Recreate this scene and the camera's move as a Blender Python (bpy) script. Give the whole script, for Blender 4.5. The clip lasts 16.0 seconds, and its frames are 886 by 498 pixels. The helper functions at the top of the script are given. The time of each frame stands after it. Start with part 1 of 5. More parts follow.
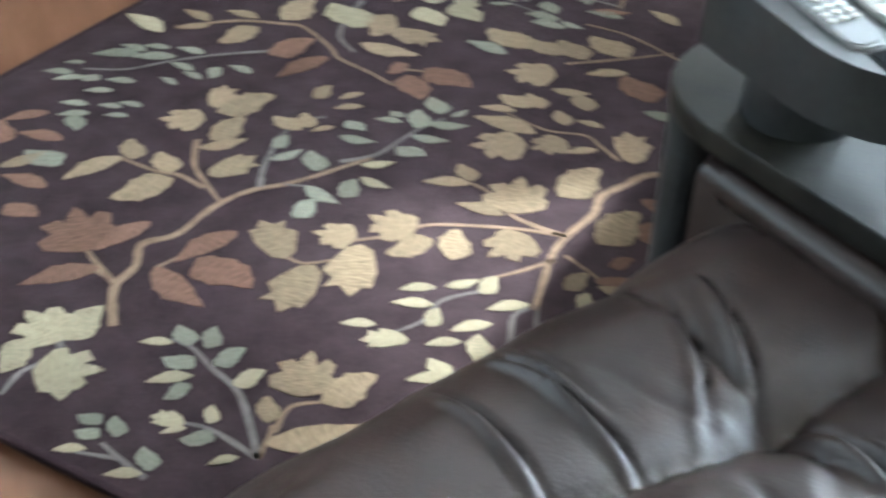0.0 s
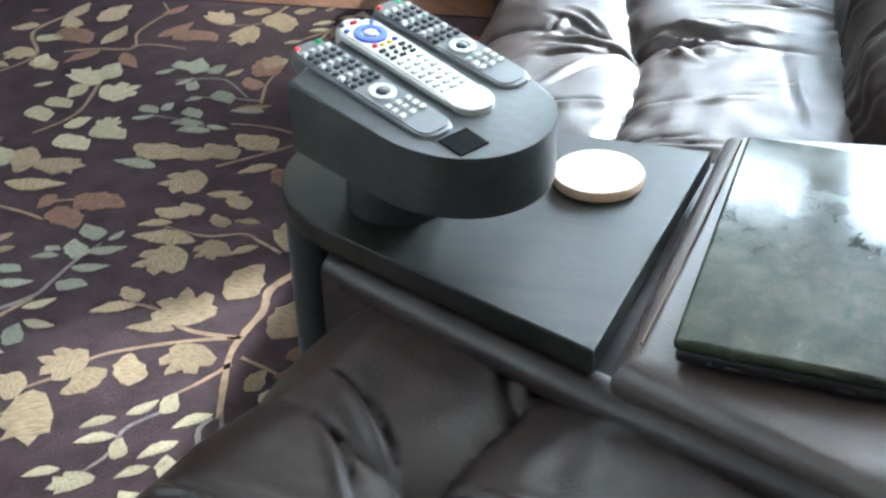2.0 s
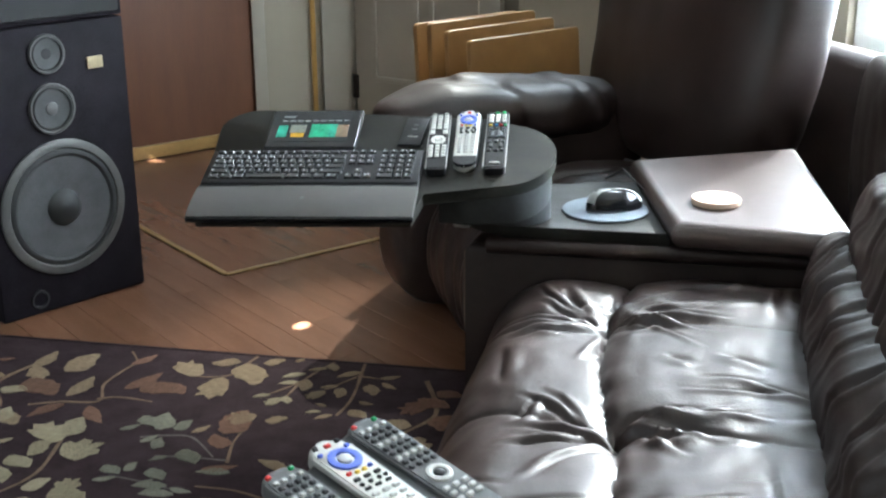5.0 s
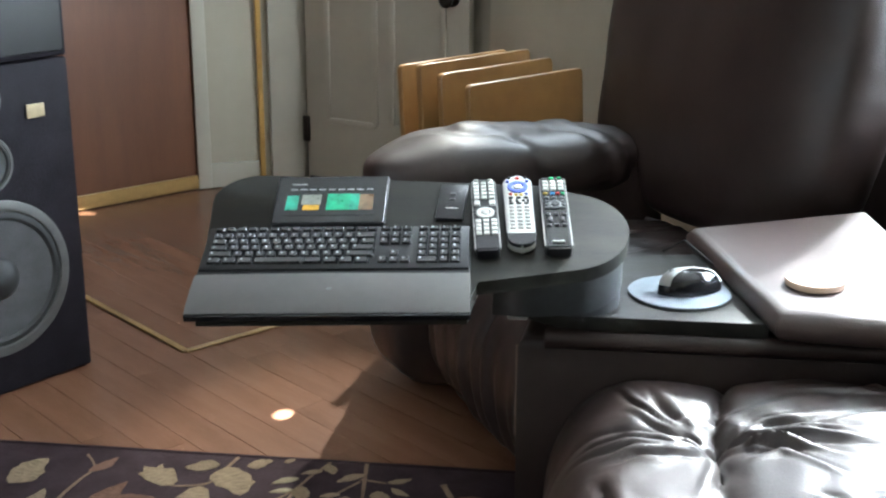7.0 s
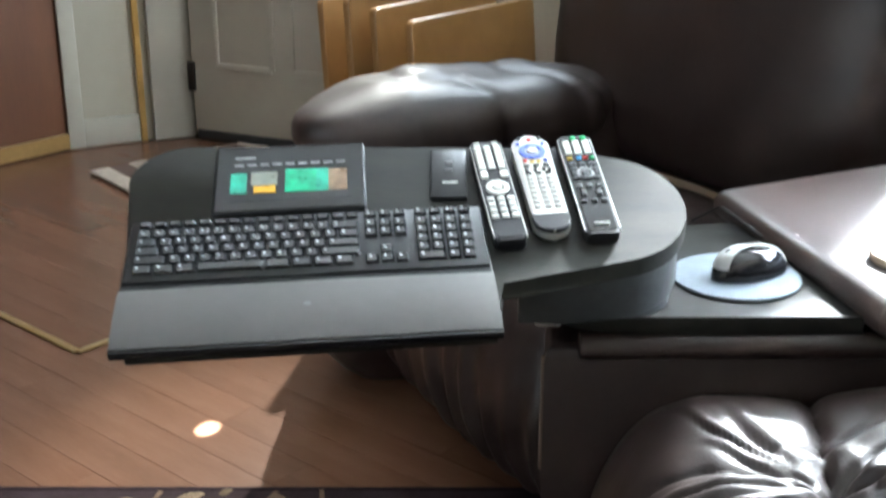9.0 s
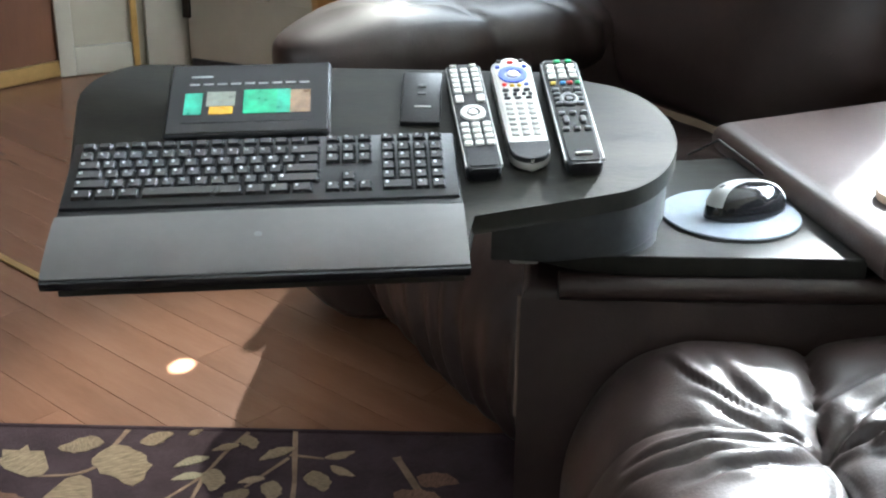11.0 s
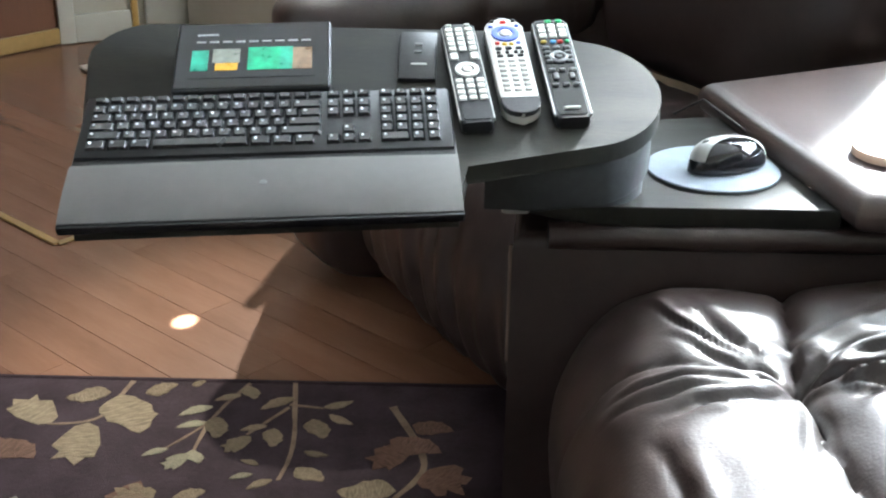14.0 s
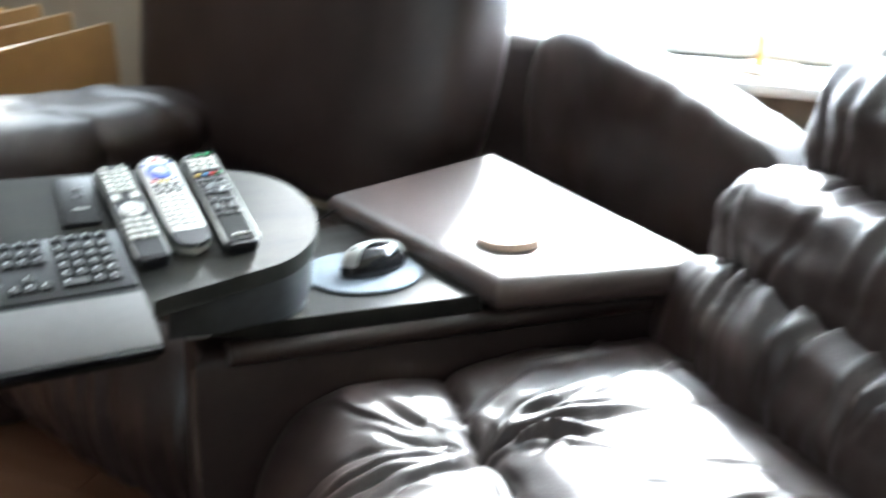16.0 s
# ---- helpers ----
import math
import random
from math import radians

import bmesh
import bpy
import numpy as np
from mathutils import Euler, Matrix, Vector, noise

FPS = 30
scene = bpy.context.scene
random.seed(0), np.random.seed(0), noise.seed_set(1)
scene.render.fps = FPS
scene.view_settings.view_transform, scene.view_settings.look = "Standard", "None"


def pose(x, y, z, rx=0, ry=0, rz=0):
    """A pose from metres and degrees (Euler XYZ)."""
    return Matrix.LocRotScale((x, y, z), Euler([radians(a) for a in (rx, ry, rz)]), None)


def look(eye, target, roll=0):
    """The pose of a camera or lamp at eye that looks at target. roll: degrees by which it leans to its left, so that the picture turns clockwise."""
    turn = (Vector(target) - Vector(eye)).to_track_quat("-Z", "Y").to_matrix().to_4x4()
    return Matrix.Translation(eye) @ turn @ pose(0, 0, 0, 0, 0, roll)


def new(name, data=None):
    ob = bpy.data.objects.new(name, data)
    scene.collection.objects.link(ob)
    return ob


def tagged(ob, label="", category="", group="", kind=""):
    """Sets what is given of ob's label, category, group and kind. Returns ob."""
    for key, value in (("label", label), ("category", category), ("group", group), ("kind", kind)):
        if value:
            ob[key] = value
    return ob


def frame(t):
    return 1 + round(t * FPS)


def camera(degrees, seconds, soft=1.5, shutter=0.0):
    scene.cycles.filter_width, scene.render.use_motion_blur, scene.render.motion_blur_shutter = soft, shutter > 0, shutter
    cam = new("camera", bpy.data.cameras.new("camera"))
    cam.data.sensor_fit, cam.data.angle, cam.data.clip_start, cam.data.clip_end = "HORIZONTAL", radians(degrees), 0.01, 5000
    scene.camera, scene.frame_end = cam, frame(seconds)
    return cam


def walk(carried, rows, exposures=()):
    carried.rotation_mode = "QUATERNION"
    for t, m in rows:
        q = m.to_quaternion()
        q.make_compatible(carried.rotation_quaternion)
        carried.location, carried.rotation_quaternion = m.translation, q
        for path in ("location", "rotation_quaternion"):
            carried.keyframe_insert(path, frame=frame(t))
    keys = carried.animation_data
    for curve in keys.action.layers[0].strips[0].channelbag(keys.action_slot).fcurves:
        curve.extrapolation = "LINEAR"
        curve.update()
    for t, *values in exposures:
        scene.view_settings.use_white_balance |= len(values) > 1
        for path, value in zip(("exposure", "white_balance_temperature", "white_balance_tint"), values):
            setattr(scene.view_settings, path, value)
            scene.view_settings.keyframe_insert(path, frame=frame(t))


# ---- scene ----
cam = camera(39.0, 16.0, soft=2.2, shutter=0.6)
PATH = [
    (0, (0.955, -0.502, 1.169), (0.171, 0.923, 0.005), 1.4),
    (0.5, (0.987, -0.523, 1.212), (0.415, 0.98, 0.023), 1.2),
    (1, (1.021, -0.507, 1.214), (0.556, 1.075, 0.082), -0.0),
    (1.5, (1.039, -0.499, 1.223), (0.629, 1.117, 0.119), -0.9),
    (2, (1.047, -0.489, 1.229), (0.651, 1.154, 0.158), -1.5),
    (2.5, (1.048, -0.485, 1.238), (0.677, 1.188, 0.207), -0.8),
    (3, (1.049, -0.475, 1.244), (0.691, 1.225, 0.253), -0.4),
    (3.5, (1.042, -0.465, 1.268), (0.675, 1.28, 0.363), 0.3),
    (4, (1.036, -0.451, 1.288), (0.669, 1.352, 0.504), 0.5),
    (4.5, (1.032, -0.436, 1.309), (0.658, 1.395, 0.598), -0.2),
    (5, (1.018, -0.402, 1.321), (0.637, 1.456, 0.686), -0.4),
    (7.5, (0.586, 0.146, 1.266), (0.419, 2.048, 0.673), 0.9),
    (8, (0.502, 0.286, 1.24), (0.404, 2.18, 0.605), 1.5),
    (8.5, (0.43, 0.392, 1.23), (0.422, 2.299, 0.628), 1.4),
    (9, (0.445, 0.491, 1.201), (0.441, 2.37, 0.515), -0.0),
    (9.5, (0.488, 0.585, 1.167), (0.464, 2.433, 0.403), 0.0),
    (12, (0.499, 0.599, 1.147), (0.479, 2.443, 0.371), 1.0),
    (12.5, (0.499, 0.572, 1.15), (0.475, 2.412, 0.364), 0.6),
    (13, (0.495, 0.543, 1.149), (0.481, 2.372, 0.338), 1.0),
    (13.5, (0.497, 0.521, 1.156), (0.483, 2.358, 0.365), 0.9),
    (14, (0.499, 0.517, 1.15), (0.483, 2.345, 0.339), 1.0),
    (14.5, (0.497, 0.518, 1.151), (0.468, 2.349, 0.347), 1.0),
    (15, (0.491, 0.519, 1.155), (0.492, 2.346, 0.342), 0.4),
    (15.5, (0.431, 0.455, 1.177), (0.731, 2.285, 0.430), 1.4),
    (16, (0.343, 0.435, 1.209), (1.011, 2.204, 0.558), 0.8),
]
walk(cam, [(t, look(eye, target, roll)) for t, eye, target, roll in PATH],
     [(0, 2.4, 5500, 3), (1, 2.1, 5500, 2), (2, 2.15, 5450, 2), (3.5, 1.85, 5700, 4), (5, 1.42, 5750, 4), (8, 1.8, 5750, 5), (9, 1.9, 5750, 5), (13, 1.95, 5800, 5), (15, 1.95, 5800, 5), (16, 1.9, 5800, 5)])

# ---- light ----
world = bpy.data.worlds.new("world")
scene.world = world
world.use_nodes = True
wn = world.node_tree
sky = wn.nodes.new("ShaderNodeTexSky")
sky.sky_type, sky.sun_disc = "NISHITA", False
sky.sun_elevation, sky.sun_rotation = radians(33.4), radians(31.2)
wn.links.new(sky.outputs[0], wn.nodes["Background"].inputs[0])
wn.nodes["Background"].inputs[1].default_value = 0.15

ROOM_H = 2.45
WIN_A, WIN_B = Vector((1.45, 3.506, 0)), Vector((3.05, 1.909, 0))   # the window's two ends, on the wall behind the sofa
WIN_Z0, WIN_Z1 = 0.68, 2.10


def area(name, centre, aim, sx, sy, power, colour):
    d = bpy.data.lights.new(name, "AREA")
    d.shape, d.size, d.size_y, d.energy, d.color = "RECTANGLE", sx, sy, power, colour
    ob = new(name, d)
    ob.matrix_basis = look(centre, aim)
    return ob


wmid = (WIN_A + WIN_B) / 2 + Vector((0.10, 0.10, (WIN_Z0 + WIN_Z1) / 2))
area("window_daylight", wmid, wmid + Vector((-1, -1, 0)), (WIN_B - WIN_A).length, WIN_Z1 - WIN_Z0, 135, (0.92, 0.97, 1.0))
W2_A, W2_B = Vector((-1.35, -1.875, 0)), Vector((-2.75, 0.979, 0))       # an unseen window, added at the front of the room to brighten the rug
w2 = (W2_A + W2_B) / 2 + Vector((-0.03, -0.015, 1.55))
area("added_front_daylight", w2, w2 + Vector((0.897, 0.44, 0)), (W2_B - W2_A).length, 1.2, 7.5, (0.86, 0.94, 1.0))


W3_A, W3_B = Vector((0.36, 4.595, 0)), Vector((1.22, 3.736, 0))          # an unseen high window beside the door, added to light the arm and floor
w3 = (W3_A + W3_B) / 2 + Vector((0.02, 0.02, 1.80))
area("added_high_daylight", w3, w3 + Vector((-1, -1, 0)), (W3_B - W3_A).length, 0.85, 16, (0.92, 0.97, 1.0))

sun = bpy.data.lights.new("sun", "SUN")
sun.energy, sun.angle, sun.color = 5.0, radians(3.5), (1.0, 0.97, 0.92)
new("sun", sun).matrix_basis = look((0, 0, 0), (-0.46, -0.76, -0.585))


def spot_for_sun(start, end, degrees, power, size=0.004):
    d = bpy.data.lights.new("spot_for_sun", "SPOT")
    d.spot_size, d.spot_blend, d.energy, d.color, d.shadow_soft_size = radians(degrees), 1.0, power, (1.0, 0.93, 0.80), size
    new("spot_for_sun", d).matrix_basis = look(start, end)


# added spot lamps inside the room, for stray sun: a spark on the floor, a pool of light beside the sofa's arm, a streak
# at the wall
spot_for_sun((0.42, 4.45, 2.15), (-0.033, 2.735, 0), 1.2, 4500)
spot_for_sun((0.30, 4.55, 2.18), (0.06, 2.60, 0), 21, 210, 0.02)
spot_for_sun((1.60, 3.15, 2.05), (-1.205, 4.405, 0), 0.7, 3200)


# ---- materials ----
def material(name, colour, rough=0.5, metal=0.0, vary=0.25, scale=8.0, bump=0.0, bump_scale=60.0, stretch=(1, 1, 1), spec=0.5,
             second=None, coat=0.0, per_object=0.0, rough_vary=0.1, emit=0.0, distort=0.0):
    """Colour with broad and fine variation, roughness variation and fine relief, in object space."""
    m = bpy.data.materials.new(name)
    m.use_nodes = True
    t = m.node_tree
    b = t.nodes["Principled BSDF"]
    N, L = t.nodes.new, t.links.new
    tc, mp = N("ShaderNodeTexCoord"), N("ShaderNodeMapping")
    mp.inputs["Scale"].default_value = stretch
    L(tc.outputs["Object"], mp.inputs["Vector"])
    n1, n2 = N("ShaderNodeTexNoise"), N("ShaderNodeTexNoise")
    n1.inputs["Scale"].default_value, n1.inputs["Detail"].default_value, n1.inputs["Distortion"].default_value = scale, 4, distort
    n2.inputs["Scale"].default_value, n2.inputs["Detail"].default_value = scale * 9, 3
    L(mp.outputs[0], n1.inputs["Vector"]), L(mp.outputs[0], n2.inputs["Vector"])
    add = N("ShaderNodeMath")
    add.operation = "MULTIPLY_ADD"
    add.inputs[1].default_value = 0.4
    L(n2.outputs["Fac"], add.inputs[0]), L(n1.outputs["Fac"], add.inputs[2])
    ramp = N("ShaderNodeMapRange")
    ramp.inputs[1].default_value, ramp.inputs[2].default_value = 0.45, 0.95
    L(add.outputs[0], ramp.inputs[0])
    mix = N("ShaderNodeMix")
    mix.data_type = "RGBA"
    c2 = second or tuple(c * (1 + vary) + 0.01 * vary for c in colour)
    c1 = colour if second else tuple(c * (1 - vary) for c in colour)
    mix.inputs["A"].default_value, mix.inputs["B"].default_value = (*c1, 1), (*c2, 1)
    L(ramp.outputs[0], mix.inputs["Factor"])
    out = mix.outputs["Result"]
    if per_object:
        oi, hsv, mr = N("ShaderNodeObjectInfo"), N("ShaderNodeHueSaturation"), N("ShaderNodeMapRange")
        mr.inputs[3].default_value, mr.inputs[4].default_value = 1 - per_object, 1 + per_object
        L(oi.outputs["Random"], mr.inputs[0]), L(mr.outputs[0], hsv.inputs["Value"]), L(out, hsv.inputs["Color"])
        out = hsv.outputs[0]
    L(out, b.inputs["Base Color"])
    rr = N("ShaderNodeMapRange")
    rr.inputs[3].default_value, rr.inputs[4].default_value = max(0.02, rough - rough_vary), min(1, rough + rough_vary)
    L(n1.outputs["Fac"], rr.inputs[0]), L(rr.outputs[0], b.inputs["Roughness"])
    b.inputs["Metallic"].default_value = metal
    b.inputs["Specular IOR Level"].default_value = spec
    b.inputs["Coat Weight"].default_value = coat
    if emit:
        L(out, b.inputs["Emission Color"])
        b.inputs["Emission Strength"].default_value = emit
    if bump:
        nb, bp = N("ShaderNodeTexNoise"), N("ShaderNodeBump")
        nb.inputs["Scale"].default_value, nb.inputs["Detail"].default_value = bump_scale, 5
        L(mp.outputs[0], nb.inputs["Vector"]), L(nb.outputs["Fac"], bp.inputs["Height"])
        bp.inputs["Strength"].default_value, bp.inputs["Distance"].default_value = bump, 0.004
        L(bp.outputs[0], b.inputs["Normal"])
    return m


LEATHER = material("dark_brown_leather", (0.018, 0.0100, 0.0081), 0.44, vary=0.35, scale=7, bump=0.16, bump_scale=260, spec=0.44)
LEATHER_PAD = material("worn_brown_leather", (0.050, 0.034, 0.030), 0.38, vary=0.25, scale=6, bump=0.14, bump_scale=260, spec=0.75)
STITCH = material("tan_thread", (0.10, 0.068, 0.050), 0.85)
BLACK_WOOD = material("black_stained_wood", (0.007, 0.0068, 0.0066), 0.46, vary=0.4, scale=6, stretch=(1, 6, 1), bump=0.06, bump_scale=60, second=(0.021, 0.020, 0.0155), spec=0.18, rough_vary=0.14)
GREY_EDGE = material("satin_black_paint", (0.020, 0.022, 0.023), 0.50, vary=0.4, scale=10, bump=0.1, bump_scale=90, spec=0.45)
FLOOR_WOOD = material("honey_laminate", (0.120, 0.056, 0.031), 0.26, rough_vary=0.02, vary=0.3, scale=2.2, stretch=(1.0, 7, 1), second=(0.150, 0.073, 0.042), per_object=0.10, bump=0.03, bump_scale=50, distort=0.6)
FLOOR_BASE = material("floor_joint", (0.07, 0.03, 0.015), 0.6)
INLAY = material("pale_oak_inlay", (0.24, 0.145, 0.05), 0.32, vary=0.25, scale=6, stretch=(1, 10, 1))
RUG = material("plum_brown_pile", (0.021, 0.0118, 0.0135), 0.95, vary=0.5, scale=16, bump=0.9, bump_scale=420, second=(0.043, 0.028, 0.031), spec=0.1)
RUG_EDGE = material("rug_binding", (0.02, 0.010, 0.012), 0.9, vary=0.3, scale=30, bump=0.6, bump_scale=300, spec=0.1)
LEAF_MATS = [material("gold_pile", (0.255, 0.188, 0.118), 0.95, vary=0.42, scale=6, stretch=(1, 4, 1), bump=0.9, bump_scale=420, per_object=0.15, spec=0.1),
             material("rust_pile", (0.17, 0.095, 0.065), 0.95, vary=0.42, scale=6, stretch=(1, 4, 1), bump=0.9, bump_scale=420, per_object=0.15, spec=0.1),
             material("sage_pile", (0.21, 0.205, 0.155), 0.95, vary=0.42, scale=6, stretch=(1, 4, 1), bump=0.9, bump_scale=420, per_object=0.15, spec=0.1),
             material("cream_pile", (0.34, 0.29, 0.19), 0.95, vary=0.38, scale=6, stretch=(1, 4, 1), bump=0.9, bump_scale=420, per_object=0.12, spec=0.1)]
STEM = material("taupe_pile", (0.17, 0.115, 0.075), 0.95, vary=0.3, scale=40, bump=0.9, bump_scale=420, spec=0.1)
STEM_GREY = material("grey_pile", (0.12, 0.105, 0.095), 0.95, vary=0.3, scale=40, bump=0.9, bump_scale=420, spec=0.1)
WALL_WHITE = material("cream_wall_paint", (0.30, 0.265, 0.205), 0.6, vary=0.06, scale=2, bump=0.1, bump_scale=120)
TRIM_WHITE = material("white_gloss_paint", (0.34, 0.31, 0.255), 0.4, vary=0.06, scale=3)
CEILING = material("ceiling_paint", (0.50, 0.48, 0.45), 0.8, vary=0.05, scale=2, bump=0.2, bump_scale=90)
BROWN_WALL = material("red_brown_panel", (0.078, 0.026, 0.009), 0.5, vary=0.25, scale=2.5, stretch=(6, 6, 0.8), second=(0.110, 0.040, 0.015), bump=0.05, bump_scale=40)
GOLD = material("brass_weatherstrip", (0.42, 0.25, 0.07), 0.4, metal=0.3)
DARK_METAL = material("dark_bronze", (0.03, 0.025, 0.02), 0.4, metal=0.8)
PINE = material("varnished_pine", (0.17, 0.085, 0.026), 0.33, vary=0.25, scale=3, stretch=(1, 1, 10), second=(0.25, 0.135, 0.045), per_object=0.12, coat=0.2)
PINE_COASTER = material("pale_wood_coaster", (0.44, 0.315, 0.225), 0.55, vary=0.12, scale=8, stretch=(1, 8, 1), second=(0.54, 0.415, 0.315))
SPK_BLACK = material("black_ash_vinyl", (0.007, 0.005, 0.008), 0.7, vary=0.4, scale=14, bump=0.3, bump_scale=200, spec=0.15)
SPK_CONE = material("speaker_cone", (0.045, 0.045, 0.046), 0.6, vary=0.3, scale=20, bump=0.2, bump_scale=200)
SPK_RING = material("grey_driver_ring", (0.085, 0.084, 0.080), 0.45, metal=0.3, vary=0.2, scale=20)
# near-black that paints the shade inside the holder's empty slot
SLOT_SHADE = material("slot_shade_black", (0.004, 0.004, 0.004), 0.95, vary=0.2, scale=30, spec=0.05)
RUBBER = material("black_rubber", (0.012, 0.012, 0.012), 0.6, vary=0.2, scale=30)
LABEL_GOLD = material("gold_badge", (0.40, 0.33, 0.20), 0.4, metal=0.5)
BLACK_PLASTIC = material("black_plastic", (0.008, 0.008, 0.009), 0.40, spec=0.35, vary=0.3, scale=20, bump=0.1, bump_scale=300)
KEY_PLASTIC = material("black_key_plastic", (0.008, 0.008, 0.010), 0.24, spec=0.8, vary=0.2, scale=60, per_object=0.2)
KEY_MARK = material("white_key_print", (0.35, 0.35, 0.36), 0.5)
PALM_GREY = material("dark_grey_palm_rest", (0.056, 0.052, 0.049), 0.50, vary=0.12, scale=9, bump=0.03, bump_scale=300)
GLOSS_BLACK = material("gloss_black", (0.008, 0.008, 0.009), 0.10, vary=0.2, scale=20, rough_vary=0.03)
SILVER = material("silver_plastic", (0.42, 0.42, 0.40), 0.38, metal=0.35, vary=0.1, scale=20)
MOUSE_SILVER = material("bright_silver_shell", (0.30, 0.30, 0.29), 0.30, vary=0.08, scale=20)
SILVER_DARK = material("grey_plastic", (0.095, 0.098, 0.10), 0.42, metal=0.2, vary=0.1, scale=20)
BTN_WHITE = material("white_button", (0.50, 0.50, 0.46), 0.4, vary=0.08, scale=40)
BTN_BLACK = material("black_button", (0.02, 0.02, 0.022), 0.35)
BTN_BLUE = material("blue_button", (0.06, 0.10, 0.42), 0.35)
BTN_RED = material("red_button", (0.55, 0.03, 0.025), 0.35)
BTN_GREEN = material("green_button", (0.03, 0.35, 0.12), 0.35)
BTN_YELLOW = material("yellow_button", (0.60, 0.42, 0.05), 0.35)
MOUSEPAD = material("grey_cloth", (0.17, 0.20, 0.235), 0.8, vary=0.12, scale=60, bump=0.3, bump_scale=600)
# the green mottling puts the reflected trees into the dark lid's colour
LAPTOP_LID = material("lid_tree_reflection", (0.012, 0.016, 0.012), 0.20, vary=0.4, scale=34, rough_vary=0.17, second=(0.055, 0.060, 0.042), coat=0.0, distort=0.6, spec=0.26)
MAT_CREAM = material("cream_cotton", (0.42, 0.35, 0.28), 0.9, vary=0.2, scale=40, bump=0.6, bump_scale=300)
MAT_DARK = material("brown_cotton", (0.10, 0.06, 0.045), 0.9, vary=0.2, scale=40, bump=0.6, bump_scale=300)
SCREEN_BLACK = material("dark_screen", (0.012, 0.012, 0.014), 0.12, emit=0.02, rough_vary=0.02)
SCREENS = [material("screen_teal", (0.02, 0.20, 0.13), 0.3, emit=0.16, vary=0.5, scale=60), material("screen_grey", (0.14, 0.15, 0.13), 0.3, emit=0.12, vary=0.4, scale=60),
           material("screen_amber", (0.38, 0.20, 0.012), 0.3, emit=0.2, vary=0.3, scale=60), material("screen_green", (0.015, 0.22, 0.11), 0.3, emit=0.16, vary=0.5, scale=60),
           material("screen_brown", (0.16, 0.10, 0.06), 0.3, emit=0.12, vary=0.4, scale=60), material("screen_text", (0.20, 0.20, 0.20), 0.3, emit=0.1)]
BTN_CYAN = material("cyan_button", (0.08, 0.30, 0.60), 0.35)
FRAME_WHITE = material("white_window_frame", (0.75, 0.75, 0.73), 0.35, vary=0.05, scale=4)
OUTSIDE = material("overcast_garden", (0.80, 0.85, 0.86), 0.9, vary=0.35, scale=0.8, emit=4.0, second=(0.95, 0.97, 1.0))
glass = bpy.data.materials.new("window_glass")
glass.use_nodes = True
gb = glass.node_tree.nodes["Principled BSDF"]
gb.inputs["Transmission Weight"].default_value, gb.inputs["Roughness"].default_value, gb.inputs["IOR"].default_value = 1.0, 0.0, 1.45


# ---- building helpers ----
def finish(bm, mat, name, smooth=35):
    bmesh.ops.recalc_face_normals(bm, faces=bm.faces)
    me = bpy.data.meshes.new(name)
    lim = radians(smooth)
    for f in bm.faces:
        f.smooth = True
    for e in bm.edges:
        if len(e.link_faces) == 2 and e.calc_face_angle(0) > lim:
            e.smooth = False
    bm.to_mesh(me)
    bm.free()
    me.materials.append(mat)
    return me


def part(name, bm, mat, parent, label="", m=None, smooth=35):
    me = bm if isinstance(bm, bpy.types.Mesh) else finish(bm, mat, name, smooth)
    ob = new(name, me)
    ob.parent = parent
    if m is not None:
        ob.matrix_basis = m
    return tagged(ob, label)


def thing(name, m, label, category, group="", kind=""):
    ob = new(name)
    ob.matrix_basis = m
    return tagged(ob, label, category, group, kind)


def solid(name, bm, mat, label="", category="", kind="", m=None, smooth=35):
    ob = new(name, finish(bm, mat, name, smooth))
    if m is not None:
        ob.matrix_basis = m
    return tagged(ob, label, category, "", kind)


def box(c, s, bevel=0.0, seg=2, m=None, bm=None):
    bm = bm or bmesh.new()
    mat = Matrix.Translation(c) @ Matrix.Diagonal((*s, 1))
    r = bmesh.ops.create_cube(bm, size=1, matrix=(m @ mat) if m else mat)
    if bevel:
        es = list({e for v in r["verts"] for e in v.link_edges})
        bmesh.ops.bevel(bm, geom=es, offset=bevel, segments=seg, affect="EDGES", profile=0.5)
    return bm


def prism(pts, top, bottom, bevel=0.0, seg=2, bm=None):
    """A block on an outline. top and bottom: a height, or a function of x and y."""
    bm = bm or bmesh.new()
    ft = top if callable(top) else (lambda x, y: top)
    fb = bottom if callable(bottom) else (lambda x, y: bottom)
    up = [bm.verts.new((x, y, ft(x, y))) for x, y in pts]
    lo = [bm.verts.new((x, y, fb(x, y))) for x, y in pts]
    faces = [bm.faces.new(up), bm.faces.new(lo[::-1])]
    n = len(pts)
    for i in range(n):
        bm.faces.new((up[i], lo[i], lo[(i + 1) % n], up[(i + 1) % n]))
    if bevel:
        es = list(set(faces[0].edges) | set(faces[1].edges))
        bmesh.ops.bevel(bm, geom=es, offset=bevel, segments=seg, affect="EDGES", profile=0.5)
    return bm


